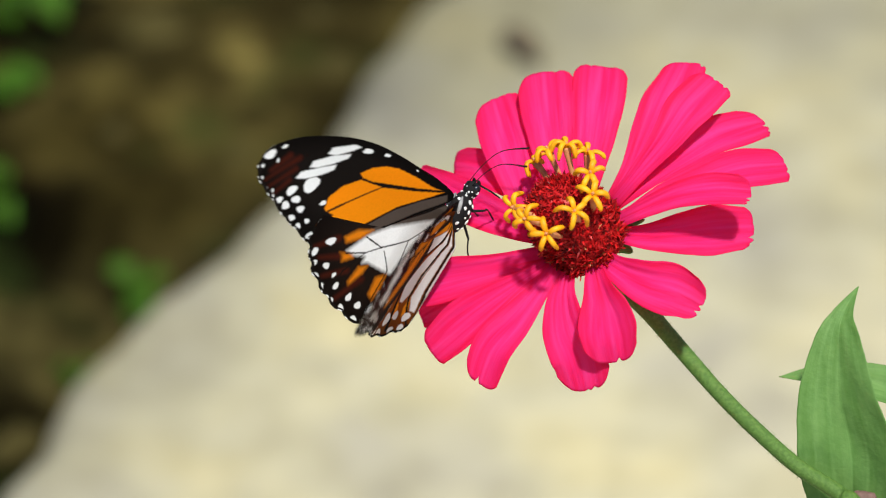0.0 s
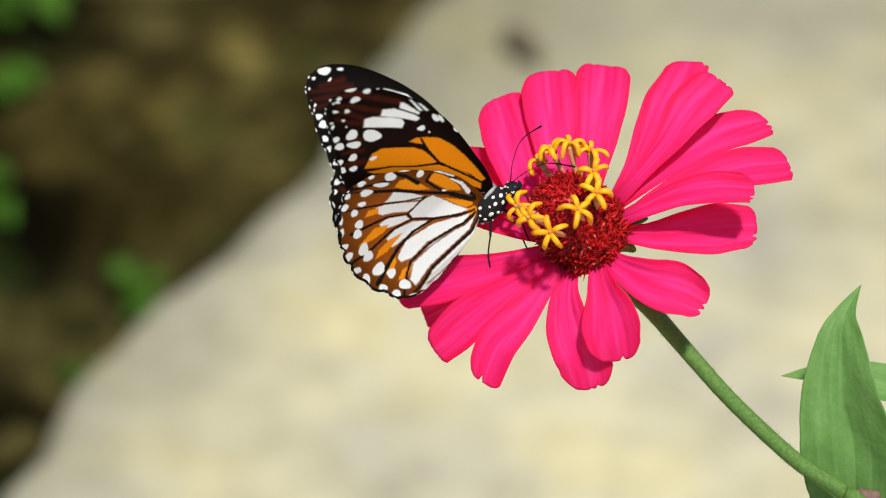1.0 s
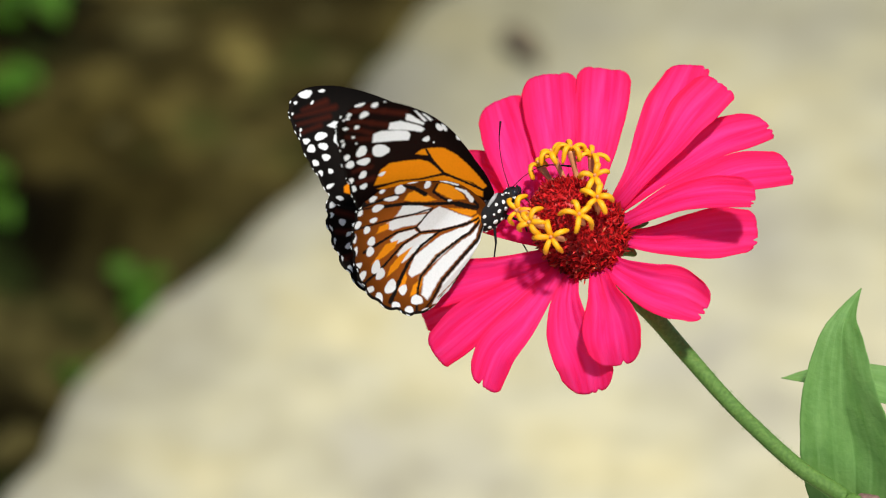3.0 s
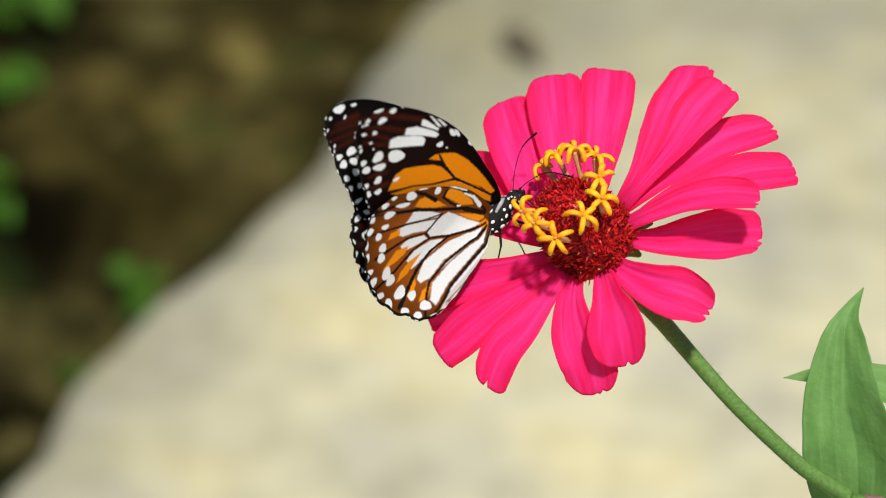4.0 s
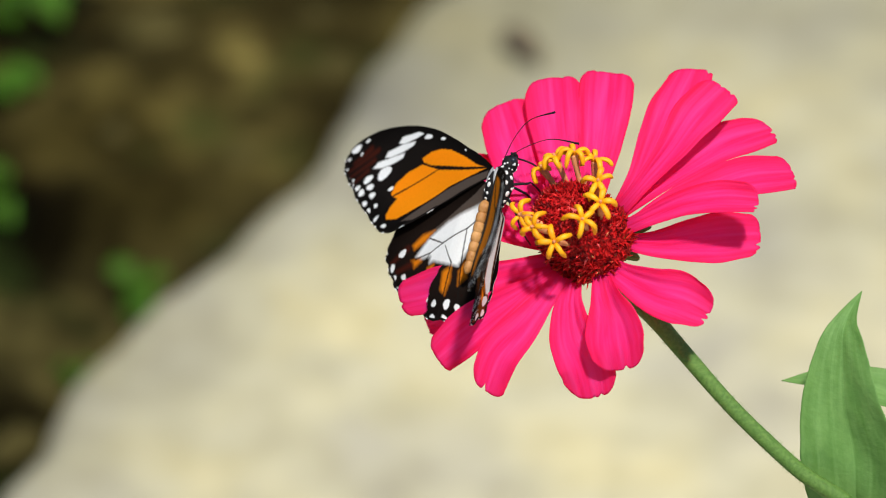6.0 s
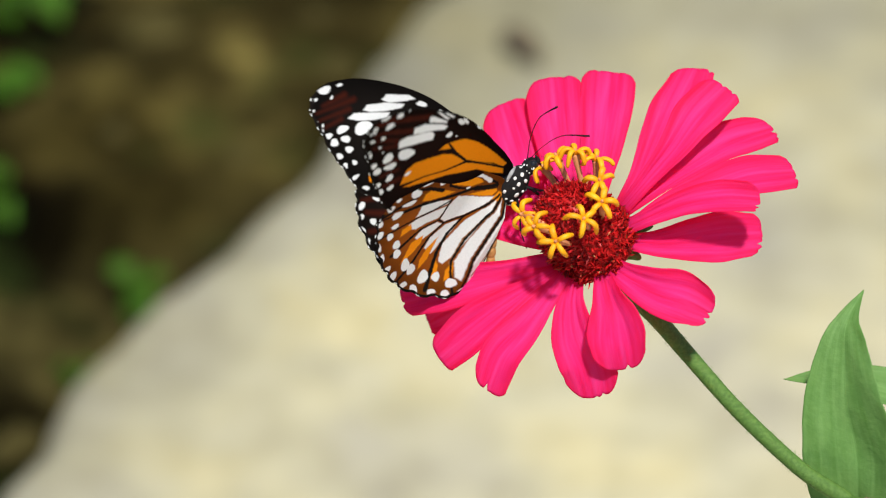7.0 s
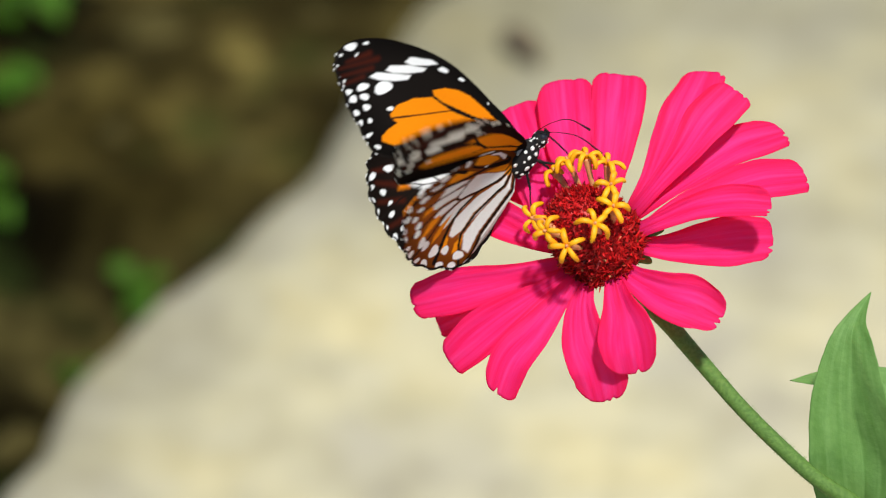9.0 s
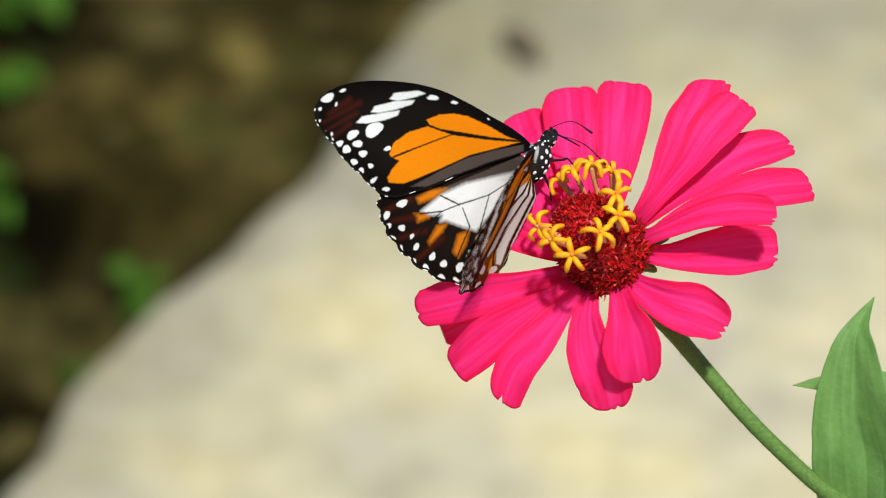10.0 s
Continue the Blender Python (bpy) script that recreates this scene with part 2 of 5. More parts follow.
def mm(x, y, z=0.0):
    return Vector((x, y, z)) * 0.001


# ---- ground and path ----
def make_ground():
    k = np.linspace(-1, 1, 181)
    ax = np.sign(k) * (0.42 * np.abs(k) + 80 * np.abs(k) ** 9)
    verts, faces = [], []
    for y in ax + 0.55:
        for x in ax - 0.15:
            near = max(0.0, 1 - max(abs(x + 0.15), abs(y - 0.55)) / 1.5)
            h = -0.05 + near * (0.022 * noise.noise((x * 9, y * 9, 0.3)) + 0.010 * noise.noise((x * 28, y * 28, 2.0)) + 0.004 * noise.noise((x * 80, y * 80, 5)))
            verts.append((x, y, h))
    n = len(ax)
    for i in range(n - 1):
        for j in range(n - 1):
            a = i * n + j
            faces.append((a, a + 1, a + n + 1, a + n))
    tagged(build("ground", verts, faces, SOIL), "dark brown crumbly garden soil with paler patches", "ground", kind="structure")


def make_slab():
    edge = [Vector((x, y, 0)) for x, y in ((-6.2, -5.6), (-1.6, -1.15), (-0.62, -0.20), (-0.30, 0.20), (-0.174, 0.363), (-0.154, 0.396), (-0.144, 0.418), (-0.135, 0.446), (-0.119, 0.475), (-0.102, 0.504), (-0.082, 0.532), (-0.062, 0.562), (-0.045, 0.601), (-0.033, 0.641), (-0.019, 0.667), (-0.006, 0.696), (0.06, 0.83), (0.35, 1.35), (1.6, 3.6), (5.0, 9.6))]
    offs = ((-0.010, -0.12), (-0.004, -0.03), (0.0, -0.010), (0.004, -0.003), (0.010, -0.0005), (0.02, 0), (0.04, 0), (0.07, 0), (0.1, 0), (0.15, 0), (0.2, 0), (0.28, 0), (0.4, 0), (0.8, 0), (2.5, 0), (9.0, 0))
    verts, faces, uvs = [], [], []
    steps = 320
    for i in range(steps + 1):
        c = spline(edge, i / steps)
        for k, (dx, dz) in enumerate(offs):
            wob = 0.006 * noise.noise((c.x * 30, c.y * 30, 1.0)) + 0.002 * noise.noise((c.x * 120, c.y * 120, 3.0))
            lift = 0.0014 * noise.noise(((c.x + dx) * 18, c.y * 18, 7.0)) if k > 3 else 0
            verts.append((c.x + dx + (wob if k < 6 else 0), c.y - dx * 0.15, dz + lift))
            uvs.append((max(0, dx), c.y, 0))
    n = len(offs)
    for i in range(steps):
        for k in range(n - 1):
            a = i * n + k
            faces.append((a, a + 1, a + n + 1, a + n))
    tagged(build("pavement", verts, faces, SLAB, uv=uvs), "pale cream weathered concrete path with a worn edge", "path", kind="structure")


make_ground()
make_slab()


# ---- zinnia ----
ROOT = mm(150.0, -318.0, -258.0)
zinnia = tagged(new("zinnia"), "bright pink zinnia in bloom on a leaning green stem", "flower")


def grown(name, data, mat, parent, label="", **more):
    verts, faces = data
    return build(name, [v - ROOT for v in verts], faces, mat, parent, label, **more)


DISC_BASE, DISC_TOP = mm(26.6, 3.9, 0.0), mm(19.8, 11.3, 9.4)
AXIS = (DISC_TOP - DISC_BASE).normalized()
ACROSS = AXIS.cross(Vector((1, 0, 0))).normalized()
ALONG = AXIS.cross(ACROSS)
DISC_R, DISC_H = 0.0079, (DISC_TOP - DISC_BASE).length


def dome(r, angle):
    """A point and outward direction on the flower's cone: r from 0 at the top to 1 at the rim."""
    a = r * math.pi / 2
    out = ACROSS * math.cos(angle) + ALONG * math.sin(angle)
    p = DISC_BASE + out * (DISC_R * math.sin(a) ** 0.66 if a > 0 else 0) + AXIS * (DISC_H * math.cos(a))
    d = (out * math.sin(a) / DISC_R + AXIS * (math.cos(a) / DISC_H)).normalized()
    return p, d


def make_head():
    rnd = random.Random(4)
    pieces = []
    rings, sides = 12, 28
    verts, faces = [], []
    for i in range(rings + 1):
        for j in range(sides):
            p, _ = dome(i / rings * 1.15, 2 * math.pi * j / sides)
            verts.append(p - AXIS * 0.0012)
    for i in range(rings):
        for j in range(sides):
            q = (j + 1) % sides
            faces.append((i * sides + j, i * sides + q, (i + 1) * sides + q, (i + 1) * sides + j))
    core = grown("flower_head", (verts, faces), BRACT, zinnia, "raised dark red bristly centre of the flower")
    for k in range(2200):
        r = ((k + 0.5) / 2200) ** 0.64 * 1.14
        p, d = dome(r, k * 2.39996)
        tilt = Vector((rnd.uniform(-1, 1), rnd.uniform(-1, 1), rnd.uniform(-1, 1))) * 0.55
        d = (d * 0.7 + AXIS * 0.6 + tilt).normalized()
        length = rnd.uniform(0.0007, 0.0017) * (0.7 + 0.4 * r)
        side = d.cross(Vector((rnd.uniform(-1, 1), rnd.uniform(-1, 1), 0.4))).normalized()
        other = d.cross(side)
        w = rnd.uniform(0.00016, 0.00034)
        bend = side * rnd.uniform(-0.0005, 0.0005)
        b0 = p - AXIS * 0.0012
        mid = b0 + d * length * 0.6 + bend
        t = b0 + d * length + bend * 2.2
        v = [b0 + side * w, b0 - side * w, b0 + other * w, mid + side * w, mid - side * w, mid + other * w, t]
        f = [(0, 1, 4, 3), (1, 2, 5, 4), (2, 0, 3, 5), (3, 4, 6), (4, 5, 6), (5, 3, 6)]
        pieces.append((v, f))
    tagged(grown("chaff", joined(pieces), BRACT, core, "dark red pointed scales", smooth=False), kind="stuff")
    # green cup under the petals
    cup = []
    for i in range(7):
        u = i / 6
        for j in range(24):
            w = 2 * math.pi * j / 24
            r = 0.0020 + (DISC_R * 1.02 - 0.0020) * math.sqrt(u)
            cup.append(DISC_BASE + (ACROSS * math.cos(w) + ALONG * math.sin(w)) * r - AXIS * (0.0075 * (1 - u) + 0.001))
    faces = [(i * 24 + j, i * 24 + (j + 1) % 24, (i + 1) * 24 + (j + 1) % 24, (i + 1) * 24 + j) for i in range(6) for j in range(24)]
    calyx = grown("calyx", (cup, faces), STEM, core, "green scaly cup under the petals")
    for pts, width in ((((31.5, 1.6, -1.5), (34.6, 1.0, -1.8), (37.0, -0.4, -2.4)), 0.0048), (((27.2, -1.0, -1.5), (26.4, -3.4, -1.6), (25.8, -5.3, -1.8)), 0.0032), (((32.5, 3.8, -1.5), (36.2, 5.0, -1.6), (39.3, 5.9, -1.8)), 0.0026)):
        v, f, uv = blade([mm(*p) for p in pts], Vector((0, 0.2, 1)), width, lambda u: 0.9 - 0.5 * u * u, lambda u, v: -0.0006 * v * v, lambda v: -0.25 * v * v, 12, 10, 0.0003)
        grown("bract", (v, f), LEAF, calyx, "small green bract", uv=uv)
    return core


HEAD = make_head()
PETAL_SEED = random.Random(11)


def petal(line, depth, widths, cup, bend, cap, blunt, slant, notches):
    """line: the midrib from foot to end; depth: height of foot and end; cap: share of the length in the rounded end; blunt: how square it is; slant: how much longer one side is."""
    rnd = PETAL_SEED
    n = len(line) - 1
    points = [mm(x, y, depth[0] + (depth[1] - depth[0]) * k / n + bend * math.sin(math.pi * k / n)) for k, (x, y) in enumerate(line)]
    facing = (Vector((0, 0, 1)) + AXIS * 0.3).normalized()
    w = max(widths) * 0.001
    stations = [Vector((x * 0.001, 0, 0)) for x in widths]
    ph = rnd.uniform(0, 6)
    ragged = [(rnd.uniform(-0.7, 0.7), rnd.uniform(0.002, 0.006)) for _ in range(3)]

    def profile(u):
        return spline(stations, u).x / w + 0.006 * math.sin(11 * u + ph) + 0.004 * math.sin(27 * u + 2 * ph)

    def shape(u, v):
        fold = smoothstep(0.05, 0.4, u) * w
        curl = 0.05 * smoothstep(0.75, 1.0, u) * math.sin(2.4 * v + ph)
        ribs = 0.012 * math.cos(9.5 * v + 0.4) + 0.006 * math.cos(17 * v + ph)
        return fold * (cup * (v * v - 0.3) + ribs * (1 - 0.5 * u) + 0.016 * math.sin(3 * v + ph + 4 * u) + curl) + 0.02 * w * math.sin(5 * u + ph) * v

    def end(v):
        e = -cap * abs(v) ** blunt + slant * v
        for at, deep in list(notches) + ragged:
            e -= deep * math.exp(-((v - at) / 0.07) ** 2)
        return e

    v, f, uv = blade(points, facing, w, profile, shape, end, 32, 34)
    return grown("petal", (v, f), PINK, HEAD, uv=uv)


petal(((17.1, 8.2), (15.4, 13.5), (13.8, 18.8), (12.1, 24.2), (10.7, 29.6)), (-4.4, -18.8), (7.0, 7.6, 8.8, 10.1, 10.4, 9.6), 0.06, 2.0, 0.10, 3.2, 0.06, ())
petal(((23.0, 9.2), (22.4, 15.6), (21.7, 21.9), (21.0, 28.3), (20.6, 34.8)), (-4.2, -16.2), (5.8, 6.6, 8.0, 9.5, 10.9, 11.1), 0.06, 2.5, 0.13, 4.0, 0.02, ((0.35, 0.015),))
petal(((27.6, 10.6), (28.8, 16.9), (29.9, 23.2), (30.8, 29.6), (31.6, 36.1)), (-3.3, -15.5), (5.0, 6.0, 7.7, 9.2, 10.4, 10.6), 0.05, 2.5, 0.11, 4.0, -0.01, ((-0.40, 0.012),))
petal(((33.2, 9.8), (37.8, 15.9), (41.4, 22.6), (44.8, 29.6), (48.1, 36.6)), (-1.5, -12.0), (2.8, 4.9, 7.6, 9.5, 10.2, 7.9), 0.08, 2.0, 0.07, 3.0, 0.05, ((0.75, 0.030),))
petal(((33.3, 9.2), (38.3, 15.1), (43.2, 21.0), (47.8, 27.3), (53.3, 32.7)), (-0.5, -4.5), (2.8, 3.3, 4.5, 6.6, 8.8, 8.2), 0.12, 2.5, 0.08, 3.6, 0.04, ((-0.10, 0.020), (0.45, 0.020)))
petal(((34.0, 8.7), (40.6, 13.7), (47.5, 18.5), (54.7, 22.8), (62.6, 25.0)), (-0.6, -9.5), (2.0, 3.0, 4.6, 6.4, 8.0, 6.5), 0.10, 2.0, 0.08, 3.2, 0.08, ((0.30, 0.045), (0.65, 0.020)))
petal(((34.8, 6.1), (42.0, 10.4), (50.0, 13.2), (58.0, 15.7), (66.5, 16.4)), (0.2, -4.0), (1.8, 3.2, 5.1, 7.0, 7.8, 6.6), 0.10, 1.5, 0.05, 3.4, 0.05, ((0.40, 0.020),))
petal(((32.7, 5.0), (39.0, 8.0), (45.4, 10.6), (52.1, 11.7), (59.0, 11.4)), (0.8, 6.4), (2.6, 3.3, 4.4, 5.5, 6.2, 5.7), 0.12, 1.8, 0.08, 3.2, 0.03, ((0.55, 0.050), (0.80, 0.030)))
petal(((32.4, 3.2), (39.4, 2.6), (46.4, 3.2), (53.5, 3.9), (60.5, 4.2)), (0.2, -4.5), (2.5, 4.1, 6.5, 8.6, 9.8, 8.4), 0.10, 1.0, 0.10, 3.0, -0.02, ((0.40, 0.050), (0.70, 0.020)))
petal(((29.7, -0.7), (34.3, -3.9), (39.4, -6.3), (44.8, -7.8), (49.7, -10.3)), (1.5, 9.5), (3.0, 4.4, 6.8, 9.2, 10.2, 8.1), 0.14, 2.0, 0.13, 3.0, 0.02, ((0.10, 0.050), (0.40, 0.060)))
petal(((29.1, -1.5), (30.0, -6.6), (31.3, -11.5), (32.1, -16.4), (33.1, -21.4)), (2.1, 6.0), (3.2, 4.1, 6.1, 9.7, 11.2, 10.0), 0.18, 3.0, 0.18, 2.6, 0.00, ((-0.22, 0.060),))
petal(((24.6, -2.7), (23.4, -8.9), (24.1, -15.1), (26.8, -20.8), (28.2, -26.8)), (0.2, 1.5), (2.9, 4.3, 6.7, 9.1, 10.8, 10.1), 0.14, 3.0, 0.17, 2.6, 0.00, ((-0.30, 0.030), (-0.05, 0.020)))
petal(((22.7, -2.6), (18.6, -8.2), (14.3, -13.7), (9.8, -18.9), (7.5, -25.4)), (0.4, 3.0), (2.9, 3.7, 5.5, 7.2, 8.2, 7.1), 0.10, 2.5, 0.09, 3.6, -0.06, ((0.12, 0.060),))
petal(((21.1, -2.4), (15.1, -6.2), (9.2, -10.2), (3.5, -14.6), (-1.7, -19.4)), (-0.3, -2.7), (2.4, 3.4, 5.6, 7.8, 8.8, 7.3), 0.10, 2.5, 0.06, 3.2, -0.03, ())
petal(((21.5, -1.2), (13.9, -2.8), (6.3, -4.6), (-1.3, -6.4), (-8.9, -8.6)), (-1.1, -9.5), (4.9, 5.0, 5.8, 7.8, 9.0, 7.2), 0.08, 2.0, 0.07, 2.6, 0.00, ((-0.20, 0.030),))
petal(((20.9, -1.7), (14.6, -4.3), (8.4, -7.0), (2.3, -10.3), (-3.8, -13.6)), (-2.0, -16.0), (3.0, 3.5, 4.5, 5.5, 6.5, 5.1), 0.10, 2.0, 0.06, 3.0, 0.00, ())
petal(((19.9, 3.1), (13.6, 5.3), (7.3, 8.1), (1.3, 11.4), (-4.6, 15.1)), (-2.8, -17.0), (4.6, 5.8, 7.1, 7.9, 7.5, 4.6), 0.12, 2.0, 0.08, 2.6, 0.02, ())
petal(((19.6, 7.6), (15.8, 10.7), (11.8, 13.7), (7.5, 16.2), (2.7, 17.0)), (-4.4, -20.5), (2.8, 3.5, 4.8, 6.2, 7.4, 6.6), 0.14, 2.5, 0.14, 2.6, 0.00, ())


def make_floret(x, y, sink, seed):
    rnd = random.Random(seed)
    # on the cone, straight under the star
    best, foot = 9.0, None
    for i in range(6, 40):
        for j in range(72):
            p, d = dome(i / 40, j * math.pi / 36)
            e = p + d * 0.003 + AXIS * 0.003
            q = (e.x * 1000 - x) ** 2 + (e.y * 1000 - y) ** 2
            if q < best:
                best, foot = q, (p, e, d)
    if foot is None:
        p, d = dome(0.8, math.atan2(ALONG.dot(mm(x, y) - DISC_BASE), ACROSS.dot(mm(x, y) - DISC_BASE)))
        foot = (p, p + (d + AXIS) * 0.003, d)
    p, e, d = foot
    e = Vector((x * 0.001, y * 0.001, e.z - sink * 0.001))
    stalk = grown("disc_floret", tube([p - AXIS * 0.001, p.lerp(e, 0.5) + d * 0.0003, e], (0.0005, 0.0006, 0.0009), 8, 8), TUBE, HEAD, "tube of a small disc flower")
    up = (AXIS * 0.45 + d * 0.6 + Vector((rnd.uniform(-0.25, 0.25), rnd.uniform(-0.25, 0.25), 0.12))).normalized()
    s0 = up.cross(Vector((0.3, 1, 0.1))).normalized()
    s1 = up.cross(s0)
    spin = rnd.uniform(0, 6.28)
    for k in range(5):
        w = spin + k * 2 * math.pi / 5 + rnd.uniform(-0.3, 0.3)
        out = s0 * math.cos(w) + s1 * math.sin(w)
        ln = rnd.uniform(0.0029, 0.0038)
        arch = rnd.uniform(0.0006, 0.0012)
        droop = rnd.uniform(0.0004, 0.0020)
        pts = [e - up * 0.0004, e + out * ln * 0.33 + up * arch, e + out * ln * 0.72 + up * arch * 0.8, e + out * ln * 0.98 - up * droop]
        fat = rnd.uniform(0.00048, 0.00062)
        v, f = tube(pts, [fat * g for g in (0.5, 0.72, 0.9, 1.0, 1.0, 0.97, 0.86, 0.42)], 10, 18)
        v = [p + up * (spline(pts, min(1, i // 10 / 18)) - p).dot(up) * 0.35 for i, p in enumerate(v)]
        grown("lobe", (v, f), FLORET, stalk, "recurved golden lobe" if k == 0 else "")
    # dark stamen tube in the middle of the star
    grown("anther", tube([e, e + up * 0.0006, e + up * 0.0012], (0.00045, 0.0004, 0.0002), 6, 4), TUBE, stalk)


for seed, (fx, fy, sink) in enumerate(((20.1, 3.1, 0), (16.4, 5.8, 1), (25.1, 7.2, 0), (28.7, 10.4, 0), (28.3, 14.4, 0), (28.1, 18.3, 1), (24.0, 19.5, 1), (20.7, 18.9, 1), (18.5, 16.7, 2), (16.0, 12.0, 10), (14.3, 8.1, 10))):
    make_floret(fx, fy, sink, seed)


def make_stem():
    pts = [mm(*p) for p in ((30.1, 1.0, -2.0), (32.7, -3.2, -4.0), (36.6, -8.0, -5.0), (40.5, -12.2, -4.0), (46.5, -19.2, -3.0), (54.0, -27.8, 0.0), (61.0, -34.8, 4.0), (67.9, -40.9, 8.0), (75.5, -45.9, 9.0), (80.5, -52.0, 8.0), (100.0, -92.0, -22.0), (125.0, -180.0, -110.0), (142.0, -262.0, -200.0), (150.0, -330.0, -266.0))]
    stem = grown("stem", tube(pts, (0.0024, 0.0020, 0.00165, 0.0015, 0.0015, 0.0016, 0.0020, 0.0026, 0.003), 12, 90), STEM, zinnia, "leaning hairy green stem")
    rnd = random.Random(21)
    hairs = []
    for _ in range(1400):
        u = rnd.uniform(0.02, 0.72)
        c = spline(pts, u)
        t = (spline(pts, u + 0.01) - c).normalized()
        out = (t.cross(Vector((rnd.uniform(-1, 1), rnd.uniform(-1, 1), rnd.uniform(-1, 1))))).normalized()
        a, b = c + out * 0.0013, c + out * (0.0013 + rnd.uniform(0.0006, 0.0011)) - t * rnd.uniform(-0.0003, 0.0003)
        side = out.cross(t) * 0.00004
        hairs.append(([a + side, a - side, a + t * 0.00006, b], [(0, 1, 3), (1, 2, 3), (2, 0, 3), (0, 2, 1)]))
    tagged(grown("stem_hair", joined(hairs), LEAF, stem, "short pale green hairs", smooth=False), kind="stuff")


make_stem()


def make_leaf(name, points, facing, width, fold, seed, widths=(0.3, 0.8, 1.0, 0.8, 0.4, 0.0)):
    ph = seed * 1.7

    def profile(u):
        return spline([Vector((w, 0, 0)) for w in widths], u).x + 0.01 + 0.008 * math.sin(70 * u + ph) * (1 - u)

    def rib(u, v):
        return sum(k * math.exp(-((abs(v) - r * (1 - 0.3 * u)) / 0.020) ** 2) for r, k in ((0.0, 1.0), (0.36, 0.7), (0.70, 0.35))) * (1 - u * u)

    def shape(u, v):
        return width * profile(u) * (fold * abs(v) ** 1.3 - 0.003 * rib(u, v) + 0.022 * math.sin(9 * u + ph + 3 * v) + 0.008 * math.sin(23 * u - ph + 7 * v))

    v, f, uv = blade([mm(*p) for p in points], facing, width, profile, shape, lambda v: 0.0, 40, 40, 0.0003)
    uv = [(a, b, rib(a, b)) for a, b, _ in uv]
    return grown(name, (v, f), LEAF, zinnia, "pointed green leaf with long parallel veins", uv=uv)


LEAVES = [
    make_leaf("leaf", ((78.5, -48.5, 3.0), (77.8, -38.8, 6.0), (75.6, -28.0, 8.0), (75.3, -17.2, 8.0), (76.3, -12.2, 6.5), (79.4, -6.9, 4.0)), Vector((-0.35, 0.1, 0.9)), 0.0190, 0.16, 1, (0.85, 1.0, 0.80, 0.48, 0.21, 0.0)),
    make_leaf("leaf", ((100.0, -34.0, -6.0), (88.0, -27.0, -8.0), (76.0, -24.5, -9.0), (65.6, -24.6, -10.0)), Vector((0, 0.5, 0.8)), 0.008, 0.1, 2),
    make_leaf("leaf", ((78.0, -50.0, 2.0), (92.0, -47.0, -4.0), (108.0, -44.0, -14.0), (124.0, -50.0, -24.0)), Vector((0, 0.7, 0.6)), 0.024, 0.15, 3),
]

NODE = speckled("node_purple", 700, (0.3, (0.10, 0.06, 0.04)), (0.7, (0.22, 0.13, 0.12)), relief=0.7)
verts, faces = ball(mm(79.8, -47.6, 6.6), (0.0034, 0.0023, 0.0022), nu=18, nv=12)
grown("stem_node", ([v + Vector((noise.noise(v * 900), noise.noise(v * 900 + Vector((9, 0, 0))), 0)) * 0.0006 for v in verts], faces), NODE, zinnia, "purplish hairy joint of stem and leaves")


# ---- butterfly ----
class Paint:
    """Colours of the scales over points (x forward, y outward, in millimetres) of one side of a wing."""

    def __init__(self, xy, ground):
        wob = 0.035 * np.sin(xy[:, 1] * 5.1 + 2 * np.sin(xy[:, 0] * 3.3)) + 0.012 * np.sin(xy[:, 0] * 13.0 + xy[:, 1] * 7.0)
        wob2 = 0.035 * np.sin(xy[:, 0] * 4.7 + 2 * np.sin(xy[:, 1] * 3.7)) + 0.012 * np.sin(xy[:, 1] * 12.0 - xy[:, 0] * 6.0)
        self.raw = xy
        self.xy = xy + np.stack([wob, wob2], 1)
        self.c = np.tile(np.array(ground, dtype=float), (len(xy), 1))

    def lay(self, colour, d, soft=0.16):
        a = np.clip(0.5 - d / soft, 0, 1)[:, None]
        self.c = self.c * (1 - a) + np.array(colour) * a

    def line_distance(self, p, a, b):
        ab = b - a
        t = np.clip(((p - a) @ ab) / max(1e-9, ab @ ab), 0, 1)
        return np.linalg.norm(p - a - t[:, None] * ab, axis=1), t

    def poly(self, colour, *pts, soft=0.28):
        q = np.array(pts)
        p = self.xy
        d = np.full(len(p), 1e9)
        inside = np.zeros(len(p), bool)
        for a, b in zip(q, np.roll(q, -1, 0)):
            d = np.minimum(d, self.line_distance(p, a, b)[0])
            cross = (a[1] > p[:, 1]) != (b[1] > p[:, 1])
            inside ^= cross & (p[:, 0] < (b[0] - a[0]) * (p[:, 1] - a[1]) / (b[1] - a[1] + 1e-12) + a[0])
        self.lay(colour, np.where(inside, -d, d) + 0.05, soft)

    def stroke(self, colour, w0, w1, *pts):
        q = [np.array(p) for p in pts]
        n = len(q) - 1
        for i in range(n):
            d, t = self.line_distance(self.xy, q[i], q[i + 1])
            w = w0 + (w1 - w0) * (i + t) / n
            self.lay(colour, d - 0.5 * w, 1.05 if colour is brown else 0.22)

    def spots(self, colour, *rows):
        for x, y, a, b, turn in rows:
            r = radians(turn)
            d = self.xy - np.array((x, y))
            u = d[:, 0] * math.cos(r) + d[:, 1] * math.sin(r)
            v = -d[:, 0] * math.sin(r) + d[:, 1] * math.cos(r)
            k = np.sqrt((u / a) ** 2 + (v / b) ** 2)
            w = np.arctan2(v / b, u / a)
            k = k * (1.15 + 0.10 * np.sin(2 * w + 3 * x + y) + 0.08 * np.sin(3 * w + 5 * y + x))
            self.lay(colour, (k - 1) * min(a, b))


